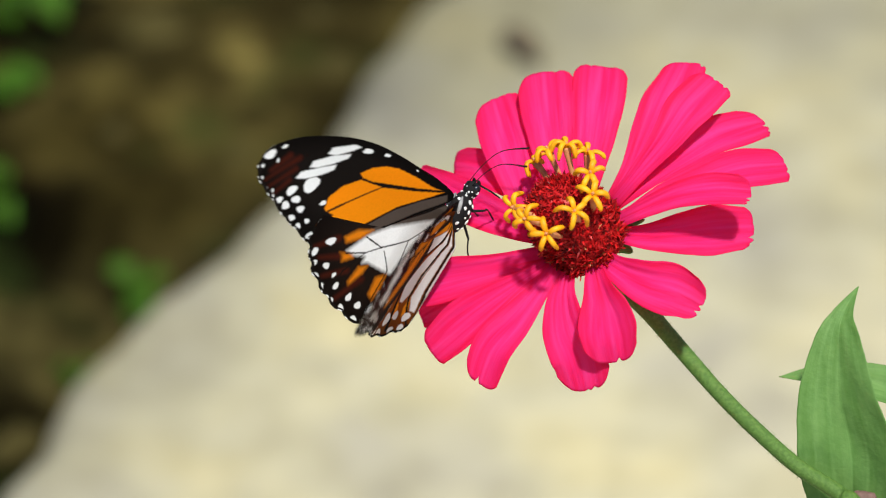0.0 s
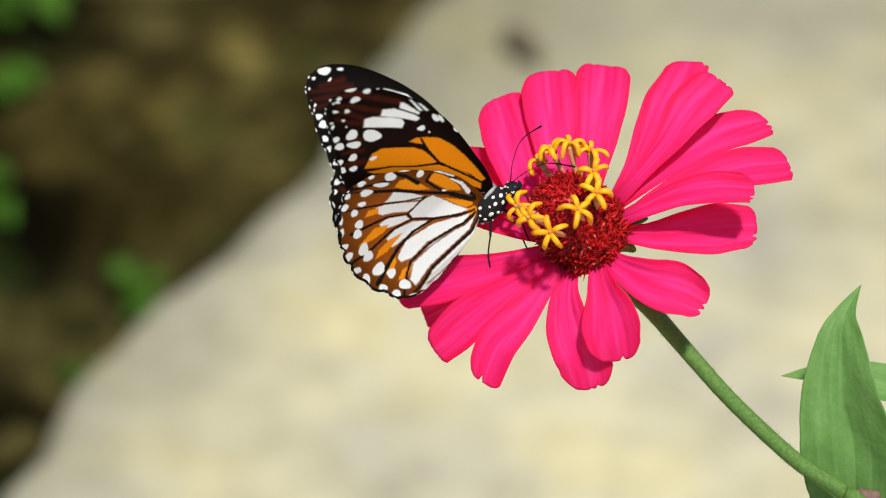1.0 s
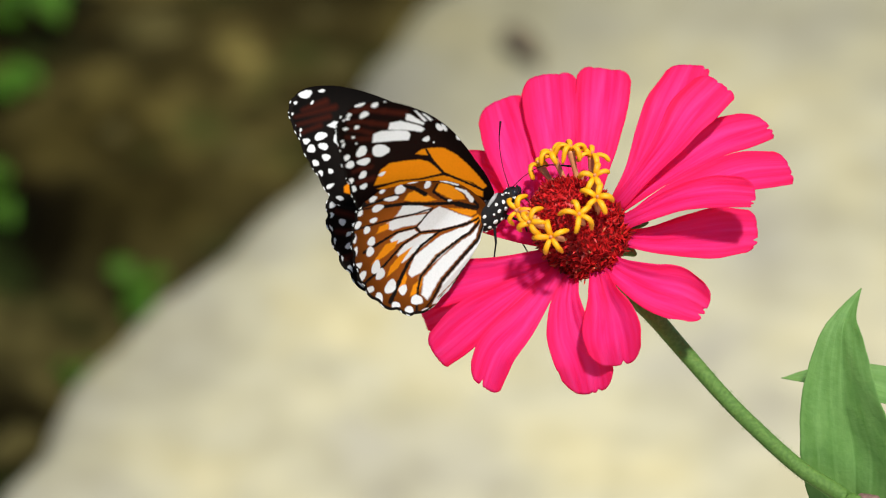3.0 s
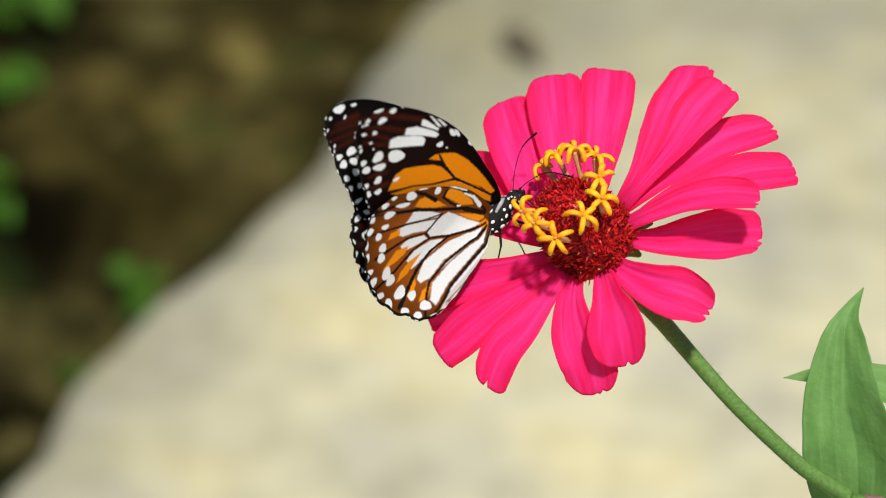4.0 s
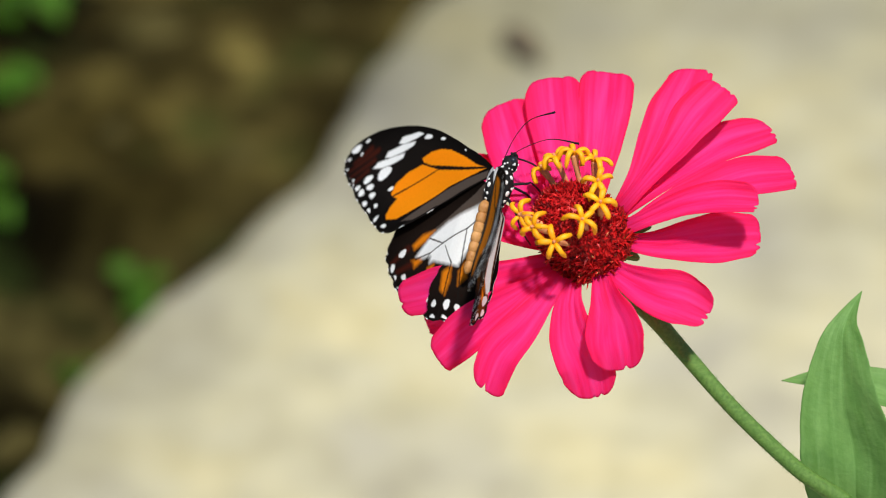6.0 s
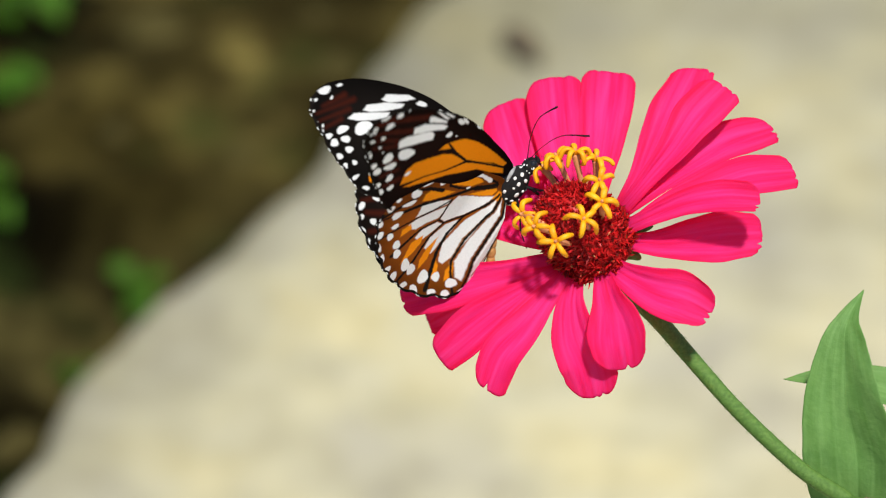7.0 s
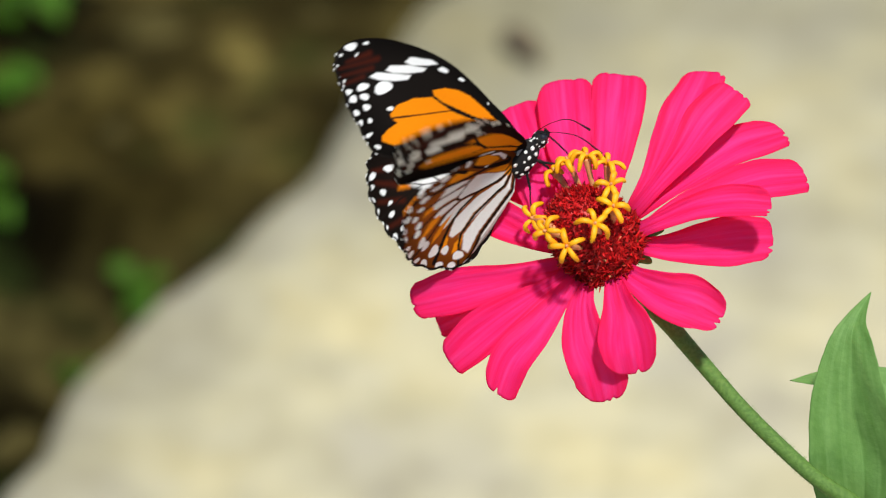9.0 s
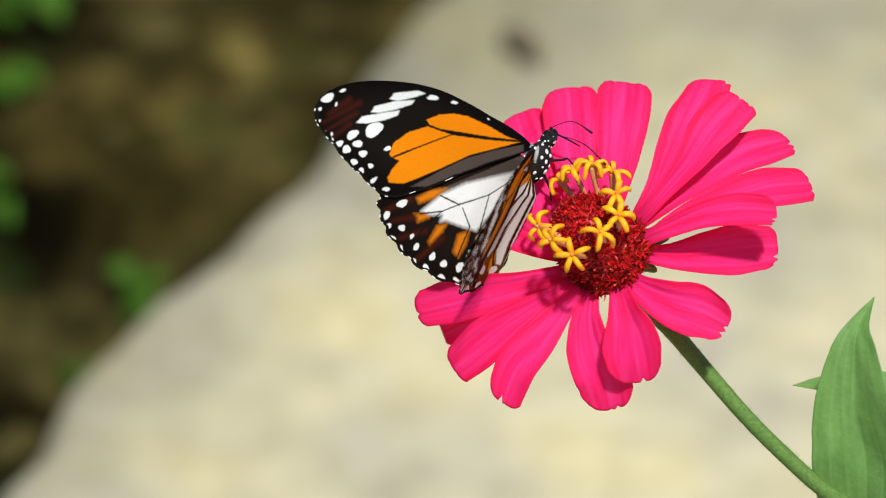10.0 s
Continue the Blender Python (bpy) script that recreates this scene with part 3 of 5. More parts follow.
white, black, grey, brown = (0.86, 0.88, 0.90), (0.009, 0.007, 0.006), (0.085, 0.065, 0.055), (0.060, 0.010, 0.005)


def paint_fore_upper(p):
    orange = (0.90, 0.27, 0.004)
    p.stroke(brown, 1.06, 0.40, (-5.8, 36.0), (-10.0, 38.2))
    p.stroke(brown, 0.93, 0.33, (-5.4, 34.0), (-11.9, 38.3))
    p.stroke(brown, 0.80, 0.33, (-7.5, 33.6), (-12.7, 37.0))
    p.stroke(brown, 0.66, 0.33, (-9.9, 33.7), (-13.5, 35.5))
    p.poly(orange, (-2.5, 21.2), (-0.3, 19.4), (1.1, 17.1), (1.9, 14.5), (2.1, 10.0), (1.9, 6.0), (2.2, 3.5), (0.2, 8.9), (-1.5, 14.1), (-2.8, 18.0), (-3.0, 20.1))
    p.poly(orange, (-11.5, 24.3), (-9.2, 24.6), (-6.0, 23.0), (-3.4, 20.3), (-3.0, 17.8), (-2.7, 15.3), (-0.3, 8.7), (2.1, 3.1), (-1.1, 6.6), (-4.8, 10.6), (-9.5, 14.2), (-12.7, 16.9), (-15.3, 19.2), (-16.4, 21.8), (-15.7, 22.5), (-13.6, 22.5), (-11.8, 22.0), (-11.8, 23.7))
    p.stroke(black, 0.20, 0.20, (2.3, 3.2), (-0.0, 8.8), (-2.3, 15.1), (-3.0, 17.8), (-3.2, 20.4))
    p.stroke(black, 0.40, 0.20, (-11.6, 23.3), (-7.6, 19.8), (-2.3, 15.1))
    p.poly(grey, (2.0, 2.3), (0.8, 1.6), (-4.1, 6.5), (-9.4, 11.1), (-13.7, 14.8), (-15.2, 17.8), (-9.7, 14.0), (-5.1, 10.5), (-1.3, 6.5))
    p.poly(white, (-9.2, 32.8), (-7.5, 32.4), (-4.9, 29.0), (-3.1, 26.5), (-4.2, 26.3), (-6.3, 28.2), (-8.3, 30.8))
    p.poly(white, (-6.1, 31.2), (-4.7, 31.2), (-2.1, 28.3), (0.0, 24.9), (-1.2, 25.0), (-3.6, 27.4), (-5.5, 29.8))
    p.poly(white, (-2.2, 29.3), (-0.7, 29.1), (1.9, 25.2), (2.0, 23.7), (0.4, 25.1), (-1.8, 27.7))
    p.spots(white, (-8.7, 29.1, 2.10, 1.42, -41), (-7.4, 39.8, 1.37, 0.94, -31), (-4.8, 37.9, 0.66, 0.40, -41), (-7.7, 37.8, 0.27, 0.46, -82), (-9.9, 40.1, 0.39, 0.40, -62), (-12.0, 39.2, 0.40, 0.33, -62), (-13.3, 37.3, 0.26, 0.27, -62), (-13.1, 35.9, 0.26, 0.40, -62), (1.9, 22.1, 1.26, 0.53, -70), (3.0, 18.0, 0.80, 0.33, -72), (-11.4, 32.3, 1.31, 0.94, -31), (-12.5, 30.6, 1.05, 0.81, -52))
    p.spots(white, (-14.0, 33.7, 0.79, 0.67, -41), (-14.4, 32.0, 0.99, 0.81, -31), (-13.7, 28.8, 0.92, 0.74, -31), (-10.7, 25.1, 0.72, 0.54, -31), (-15.9, 29.6, 0.79, 0.68, -31), (-16.8, 27.6, 0.79, 0.61, -41), (-15.1, 26.4, 0.60, 0.54, -62), (-17.3, 24.6, 0.92, 0.47, -21), (-17.7, 21.6, 0.79, 0.48, -52), (-11.0, 40.1, 0.20, 0.47, -62), (-13.9, 35.3, 0.20, 0.34, -62), (3.2, 10.7, 0.34, 0.17, -87))


def paint_fore_under(p):
    orange = (0.82, 0.26, 0.005)
    p.stroke(brown, 0.89, 0.53, (-0.7, 30.9), (-3.6, 35.1), (-6.1, 38.4), (-8.1, 40.2))
    p.stroke(brown, 0.82, 0.49, (-4.4, 31.7), (-6.8, 35.2), (-8.2, 37.3), (-10.0, 38.7))
    p.stroke(brown, 0.74, 0.45, (-7.7, 32.8), (-9.5, 36.1), (-10.8, 37.6))
    p.stroke(brown, 0.67, 0.40, (-8.7, 32.4), (-10.1, 33.8), (-12.0, 36.5))
    p.stroke(brown, 0.82, 0.49, (-10.7, 29.3), (-11.7, 30.0), (-12.7, 31.3))
    p.stroke(brown, 0.59, 0.36, (-4.8, 38.2), (-7.5, 39.8), (-9.2, 40.7))
    p.stroke(brown, 0.74, 0.45, (-12.1, 27.2), (-13.7, 28.3), (-15.1, 29.1))
    p.stroke(brown, 1.11, 0.67, (-13.2, 24.8), (-14.6, 25.6), (-15.9, 26.5))
    p.poly(orange, (-4.3, 22.5), (-2.7, 22.1), (-1.2, 20.8), (0.7, 18.5), (1.8, 15.1), (2.3, 11.3), (2.5, 8.0), (2.5, 3.8), (1.4, 3.9), (0.8, 6.9), (-0.8, 10.3), (-2.2, 14.1), (-2.3, 16.9), (-2.4, 19.7), (-3.4, 21.1))
    p.poly(orange, (-14.0, 23.3), (-11.1, 25.2), (-8.9, 25.0), (-6.7, 23.2), (-4.1, 20.6), (-3.1, 18.6), (-2.6, 15.6), (-2.5, 14.1), (-4.8, 15.9), (-7.4, 17.8), (-9.7, 20.1), (-12.3, 21.9))
    p.poly(orange, (-2.7, 13.7), (-1.0, 10.7), (0.4, 7.7), (1.3, 3.5), (0.5, 2.5), (-1.1, 6.0), (-2.2, 9.6), (-6.9, 15.7), (-13.0, 20.9), (-14.0, 22.3), (-9.8, 20.0), (-6.2, 16.7))
    p.stroke(black, 0.52, 0.45, (-2.4, 13.9), (-2.5, 17.7), (-2.1, 21.2))
    p.stroke(black, 0.37, 0.22, (-2.5, 14.0), (-6.2, 16.8), (-9.7, 20.1), (-13.0, 22.2))
    p.stroke(black, 0.33, 0.45, (-2.5, 14.0), (-0.9, 10.1), (1.4, 3.9))
    p.poly(white, (-9.1, 31.5), (-7.9, 32.9), (-6.4, 32.3), (-3.9, 29.6), (-2.5, 27.8), (-2.5, 26.5), (-3.5, 25.9), (-6.0, 28.6))
    p.poly(white, (-5.3, 31.3), (-4.2, 32.2), (-2.3, 30.7), (0.0, 26.3), (0.2, 24.9), (-0.7, 25.1), (-2.6, 28.0))
    p.poly(white, (-1.6, 30.0), (-0.8, 30.8), (-0.2, 30.3), (0.9, 26.0), (0.4, 25.9))
    p.poly(white, (0.8, 30.1), (1.2, 29.6), (1.6, 26.0), (0.9, 26.4))
    p.poly(white, (1.6, 28.2), (2.1, 27.6), (2.5, 25.2), (1.9, 25.4))
    p.spots(white, (-8.8, 28.8, 2.21, 1.39, -65), (-11.6, 31.5, 1.37, 1.17, -6), (-12.5, 29.3, 1.42, 0.93, -41), (-14.8, 30.9, 0.93, 0.97, -24), (-14.4, 32.7, 0.78, 0.66, -24), (-14.2, 27.0, 0.99, 0.86, -12), (-16.8, 27.9, 0.80, 0.80, -46), (-15.5, 24.8, 0.85, 0.71, -47), (-17.3, 26.1, 0.81, 0.76, -47), (-11.4, 24.2, 0.86, 0.45, -25), (-0.8, 23.0, 0.98, 0.59, -46), (2.5, 22.8, 1.14, 0.62, -81))
    p.spots(white, (3.2, 21.9, 0.37, 1.19, -6), (4.0, 17.7, 0.74, 0.33, -89), (-0.1, 21.1, 0.25, 0.21, -46), (-6.1, 40.4, 1.22, 0.85, -33), (-4.2, 37.7, 0.85, 0.61, -24), (-3.4, 38.8, 0.76, 0.23, -60), (-6.9, 37.8, 1.04, 0.78, -24), (-9.1, 40.2, 0.79, 0.49, -46), (-9.7, 39.6, 0.52, 0.37, -46), (-11.2, 38.1, 0.56, 0.45, -46), (-9.4, 36.7, 0.60, 0.45, -46), (-13.4, 35.5, 0.40, 0.54, -46))
    p.spots(white, (-13.1, 36.4, 0.36, 0.29, -46), (-2.3, 36.6, 0.24, 0.21, -46), (-0.6, 35.4, 0.28, 0.16, -46), (-11.1, 35.4, 0.44, 0.29, -46), (-11.4, 33.8, 0.20, 0.21, -46), (-7.5, 41.5, 0.18, 1.08, -81), (-10.4, 39.9, 0.28, 0.29, -46))


def paint_hind_upper(p):
    orange = (0.72, 0.21, 0.007)
    p.poly(grey, (1.5, 0.2), (-4.3, 6.5), (-10.9, 14.0), (-12.5, 16.2), (-9.6, 10.2), (-6.1, 4.4), (-2.4, 0.1))
    p.poly(white, (-16.2, 16.2), (-11.9, 13.6), (-8.4, 9.9), (-5.9, 5.9), (-3.3, 1.5), (-6.2, 0.7), (-10.2, 1.7), (-13.7, 3.5), (-16.6, 4.6), (-16.6, 7.5), (-16.5, 11.1), (-17.1, 12.0), (-15.7, 12.1), (-16.6, 14.6), soft=0.9)
    p.poly(orange, (-14.1, 17.9), (-11.7, 15.8), (-10.4, 12.8), (-13.0, 14.6), (-15.0, 17.0), soft=0.9)
    p.poly(orange, (-17.1, 17.3), (-16.3, 14.8), (-16.9, 14.2), (-18.5, 16.0), soft=0.9)
    p.poly(orange, (-21.3, 12.8), (-17.9, 12.3), (-16.9, 10.6), (-18.9, 10.9), (-22.0, 12.2), soft=0.9)
    p.poly(orange, (-21.7, 7.6), (-18.2, 7.9), (-16.7, 6.0), (-19.5, 5.6), (-22.6, 6.2), soft=0.9)
    p.poly(orange, (-20.3, 3.8), (-17.6, 4.2), (-15.0, 3.1), (-18.4, 2.4), soft=0.9)
    p.stroke(brown, 1.06, 0.66, (-14.8, 18.9), (-18.3, 22.6))
    p.stroke(brown, 1.06, 0.66, (-17.8, 17.0), (-19.7, 20.6))
    p.stroke(brown, 1.06, 0.66, (-19.6, 14.2), (-22.5, 18.1))
    p.stroke(brown, 1.06, 0.66, (-19.8, 10.5), (-25.2, 13.5))
    p.stroke(black, 0.20, 0.32, (-3.9, 0.2), (-9.1, 4.7), (-12.7, 9.7), (-12.2, 13.5))
    p.stroke(black, 0.20, 0.32, (-13.1, 8.8), (-16.1, 6.2), (-22.7, 6.5), (-27.9, 6.7))
    p.stroke(black, 0.20, 0.32, (-9.1, 4.7), (-16.1, 4.1), (-24.4, 3.0))
    p.stroke(black, 0.20, 0.32, (-15.0, 12.4), (-19.9, 14.8), (-24.6, 15.9))
    p.stroke(black, 0.20, 0.32, (-12.7, 9.7), (-15.0, 12.4), (-16.7, 16.0))
    p.spots(white, (-16.0, 20.1, 1.19, 0.82, -55), (-19.1, 22.1, 0.67, 0.95, -81), (-20.9, 21.0, 0.60, 0.54, -71), (-20.5, 18.5, 0.80, 0.68, -60), (-23.2, 19.4, 0.73, 0.82, -71), (-21.4, 16.1, 0.41, 0.61, -91), (-24.5, 17.4, 0.68, 0.81, -91), (-23.1, 14.6, 0.61, 0.81, -91), (-26.0, 14.4, 0.94, 0.75, -81), (-23.9, 11.0, 0.68, 0.88, -91), (-26.7, 11.4, 0.81, 1.09, -81), (-24.5, 8.5, 0.68, 0.88, -91))
    p.spots(white, (-27.4, 8.0, 1.01, 0.82, -81), (-24.2, 5.3, 0.82, 1.08, -91), (-27.0, 5.1, 0.74, 0.82, -81), (-24.4, 3.0, 0.61, 0.81, -91), (-27.2, 2.6, 0.67, 0.69, -71))


def paint_hind_under(p):
    orange, tan = (0.88, 0.29, 0.008), (0.34, 0.15, 0.06)
    p.poly(white, (-6.2, 10.2), (-5.5, 7.9), (-4.7, 5.1), (-3.3, 1.7), (-6.3, 3.7), (-9.3, 6.0), (-12.0, 9.1), (-11.9, 10.5), (-9.2, 11.0), (-7.8, 10.8))
    p.poly(white, (-12.3, 16.7), (-10.7, 17.2), (-10.0, 16.8), (-8.9, 15.0), (-7.4, 11.4), (-8.3, 11.3), (-10.6, 13.6), (-13.4, 16.6))
    p.poly(white, (-15.3, 17.0), (-13.5, 16.1), (-10.8, 13.4), (-8.7, 11.1), (-10.3, 10.9), (-11.9, 11.2), (-13.7, 13.2), (-15.6, 14.6), (-15.9, 15.8))
    p.poly(white, (-17.2, 13.6), (-15.2, 13.1), (-12.6, 10.8), (-12.5, 9.3), (-15.3, 10.5), (-17.6, 11.9))
    p.poly(white, (-18.4, 9.8), (-16.1, 9.9), (-12.5, 8.5), (-10.2, 5.9), (-13.4, 6.1), (-16.2, 6.8), (-18.0, 6.9), (-19.0, 7.3))
    p.poly(white, (-19.7, 4.9), (-16.3, 6.2), (-10.2, 5.1), (-6.7, 3.3), (-3.3, 0.9), (-7.4, 1.7), (-12.1, 2.1), (-16.7, 2.6), (-19.8, 3.7))
    p.poly(white, (-21.0, 0.3), (-18.3, 2.1), (-13.2, 2.1), (-8.2, 1.4), (-3.3, 0.0), (-6.0, -0.3), (-11.8, -0.3), (-16.3, -0.3), (-21.0, -1.2))
    p.poly(white, (-21.1, -2.6), (-16.4, -1.1), (-10.1, -1.0), (-3.2, -0.9), (-3.0, -2.0), (-6.4, -2.1), (-12.4, -2.6), (-17.7, -3.8), (-19.8, -4.1))
    p.poly(orange, (-5.4, 8.3), (-4.0, 6.0), (-1.6, 2.3), (-2.3, 1.7), (-3.6, 2.6), (-4.7, 5.4))
    p.poly(orange, (-4.3, 14.1), (-2.7, 13.8), (-1.7, 11.5), (-1.4, 7.2), (-1.8, 5.9), (-3.6, 8.5), (-4.3, 11.9), (-4.6, 13.5))
    p.poly(orange, (-9.9, 17.9), (-8.4, 18.4), (-6.9, 17.5), (-6.1, 15.0), (-5.6, 11.6), (-7.3, 13.5), (-9.3, 16.5))
    p.poly(orange, (-4.1, 2.4), (-2.3, 1.4), (-2.1, 0.1), (-3.3, -0.1), (-4.2, 1.2))
    p.poly(orange, (-14.8, 16.6), (-16.6, 17.8), (-18.2, 17.2), (-15.7, 15.5))
    p.poly(orange, (-16.0, 11.8), (-18.3, 13.7), (-20.7, 13.5), (-23.1, 13.3), (-20.3, 11.9), (-17.6, 11.2))
    p.poly(orange, (-15.1, 8.0), (-18.2, 9.1), (-21.0, 9.1), (-23.0, 8.0), (-20.2, 7.3), (-17.1, 7.7))
    p.poly(orange, (-19.3, 6.0), (-21.1, 5.5), (-23.7, 4.4), (-22.9, 3.3), (-20.3, 4.4))
    p.poly(orange, (-18.2, 2.3), (-20.7, 2.6), (-22.8, 1.7), (-21.0, 0.8), (-19.3, 1.5))
    p.stroke(tan, 0.32, 0.56, (-5.6, 1.1), (-9.8, 2.2), (-13.6, 3.0), (-19.0, 2.6))
    p.stroke(tan, 0.20, 0.32, (-11.5, -2.8), (-16.1, -2.8), (-19.2, -2.5))
    p.stroke(black, 0.47, 0.40, (-2.8, 0.8), (-6.4, 3.6), (-9.5, 5.8), (-12.3, 9.1), (-12.1, 10.7))
    p.stroke(black, 0.36, 0.45, (-12.1, 10.7), (-8.7, 11.1), (-7.3, 11.1))
    p.stroke(black, 0.62, 0.80, (-1.3, 2.1), (-3.3, 6.9), (-6.6, 11.7), (-10.1, 16.9), (-13.9, 21.1))
    p.stroke(black, 0.36, 0.45, (-7.3, 11.1), (-10.6, 13.6), (-13.5, 16.2), (-16.7, 19.0), (-20.5, 22.4))
    p.stroke(black, 0.36, 0.70, (-12.1, 10.7), (-15.2, 13.4), (-18.4, 14.9), (-22.2, 16.7))
    p.stroke(black, 0.41, 0.70, (-12.3, 9.1), (-16.2, 10.2), (-21.5, 10.5), (-26.8, 11.5))
    p.stroke(black, 0.47, 0.90, (-9.5, 5.8), (-14.1, 6.6), (-18.3, 6.2), (-22.0, 5.1), (-25.9, 3.8))
    p.stroke(black, 0.47, 0.50, (-3.0, 0.3), (-7.9, 1.8), (-13.4, 2.7), (-18.4, 2.6), (-20.5, 1.5), (-24.5, -1.4))
    p.stroke(black, 0.47, 0.45, (-2.8, -0.9), (-9.9, -0.7), (-16.2, -0.8), (-20.3, -1.8), (-22.9, -2.1))
    p.stroke(black, 0.26, 0.30, (-2.8, -1.9), (-6.6, -2.2), (-12.5, -2.6), (-19.5, -4.3))
    p.stroke(black, 0.52, 0.70, (-1.0, 2.4), (-0.9, 6.4), (-1.1, 10.3), (-2.4, 14.2), (-5.3, 18.7))
    p.stroke(black, 0.41, 0.60, (-1.8, 2.1), (-3.8, 6.9), (-4.7, 11.3), (-4.9, 13.8), (-3.5, 14.2))
    p.stroke(black, 0.31, 0.30, (-14.1, 21.5), (-17.3, 24.9), (-18.1, 26.6))
    p.stroke(black, 0.73, 0.50, (-9.5, 19.8), (-13.0, 22.2), (-16.5, 24.6))
    p.stroke(black, 0.93, 0.60, (-6.3, 14.9), (-6.9, 18.2), (-8.3, 21.2))
    p.stroke(white, 0.32, 0.96, (-1.5, 9.8), (-0.8, 7.2), (-1.1, 4.5))
    p.stroke(white, 0.32, 0.32, (-2.4, 14.1), (-0.8, 9.9))
    p.spots(white, (-8.9, 20.5, 1.30, 1.13, -42), (-4.7, 16.1, 0.94, 0.83, -31), (-11.2, 20.4, 1.64, 0.61, -42), (-11.4, 23.4, 0.77, 0.48, -31), (-14.3, 21.3, 1.33, 0.93, -47), (-13.6, 23.7, 1.05, 0.63, -31), (-17.2, 23.7, 0.65, 0.77, -53), (-16.5, 20.0, 1.03, 0.56, -47), (-18.7, 19.7, 0.91, 0.83, -63), (-19.1, 22.3, 0.88, 0.85, -42), (-19.7, 17.0, 1.07, 0.99, -19), (-21.3, 15.6, 1.06, 1.08, -31))
    p.spots(white, (-21.5, 20.7, 0.48, 1.01, -53), (-23.1, 18.6, 0.61, 1.06, -53), (-24.8, 15.6, 0.79, 0.88, -53), (-22.8, 11.9, 1.15, 1.60, -63), (-23.2, 9.8, 1.19, 1.29, -31), (-25.7, 13.1, 0.78, 1.34, -63), (-26.8, 9.2, 1.10, 0.92, -43), (-23.7, 5.9, 1.16, 1.75, -63), (-22.6, 3.5, 0.81, 1.23, -68), (-26.7, 6.1, 0.82, 1.30, -31), (-22.3, 0.3, 1.27, 1.04, -72), (-25.7, 2.6, 1.01, 0.65, -37))
    p.spots(white, (-24.7, 0.1, 0.99, 0.77, -63), (-22.7, -2.3, 0.87, 0.56, -31), (-6.5, 19.7, 1.58, 0.27, -52), (-20.4, 23.9, 0.43, 0.68, -53), (-22.2, 21.4, 0.26, 0.91, -53), (-4.0, 9.0, 0.56, 0.27, -62), (-21.2, -3.6, 0.81, 0.41, -19), (-29.5, 10.2, 0.28, 0.66, -19), (-28.9, 6.3, 0.74, 0.25, -81))


FORE = ((2.8, 1.5), (3.7, 6.1), (3.9, 10.7), (4.1, 15.2), (3.9, 21.0), (2.7, 26.4), (0.7, 31.4), (-1.6, 35.6), (-3.9, 38.4), (-6.1, 40.3), (-8.1, 41.1), (-10.0, 41.2), (-11.6, 40.5), (-12.8, 39.3), (-13.9, 37.1), (-14.9, 34.7), (-16.2, 32.1), (-17.0, 29.7), (-17.6, 27.5), (-18.5, 25.0), (-19.1, 22.5), (-18.9, 20.3), (-17.4, 18.1), (-14.0, 14.6), (-8.6, 10.0), (-3.4, 5.3), (1.2, 1.0))
HIND = ((0.1, 1.1), (0.2, 4.9), (-0.3, 8.8), (-1.5, 12.3), (-3.7, 15.9), (-6.1, 19.2), (-9.0, 21.8), (-11.5, 23.8), (-14.0, 24.4), (-16.6, 25.0), (-18.0, 24.5), (-19.7, 23.4), (-21.6, 21.9), (-23.2, 20.2), (-24.8, 17.6), (-26.0, 15.3), (-27.0, 12.6), (-27.7, 9.5), (-27.9, 5.7), (-27.2, 2.8), (-26.0, 0.4), (-24.8, -1.6), (-20.9, -3.5), (-16.8, -3.6), (-11.8, -2.7), (-6.6, -1.4), (-2.0, -0.9))


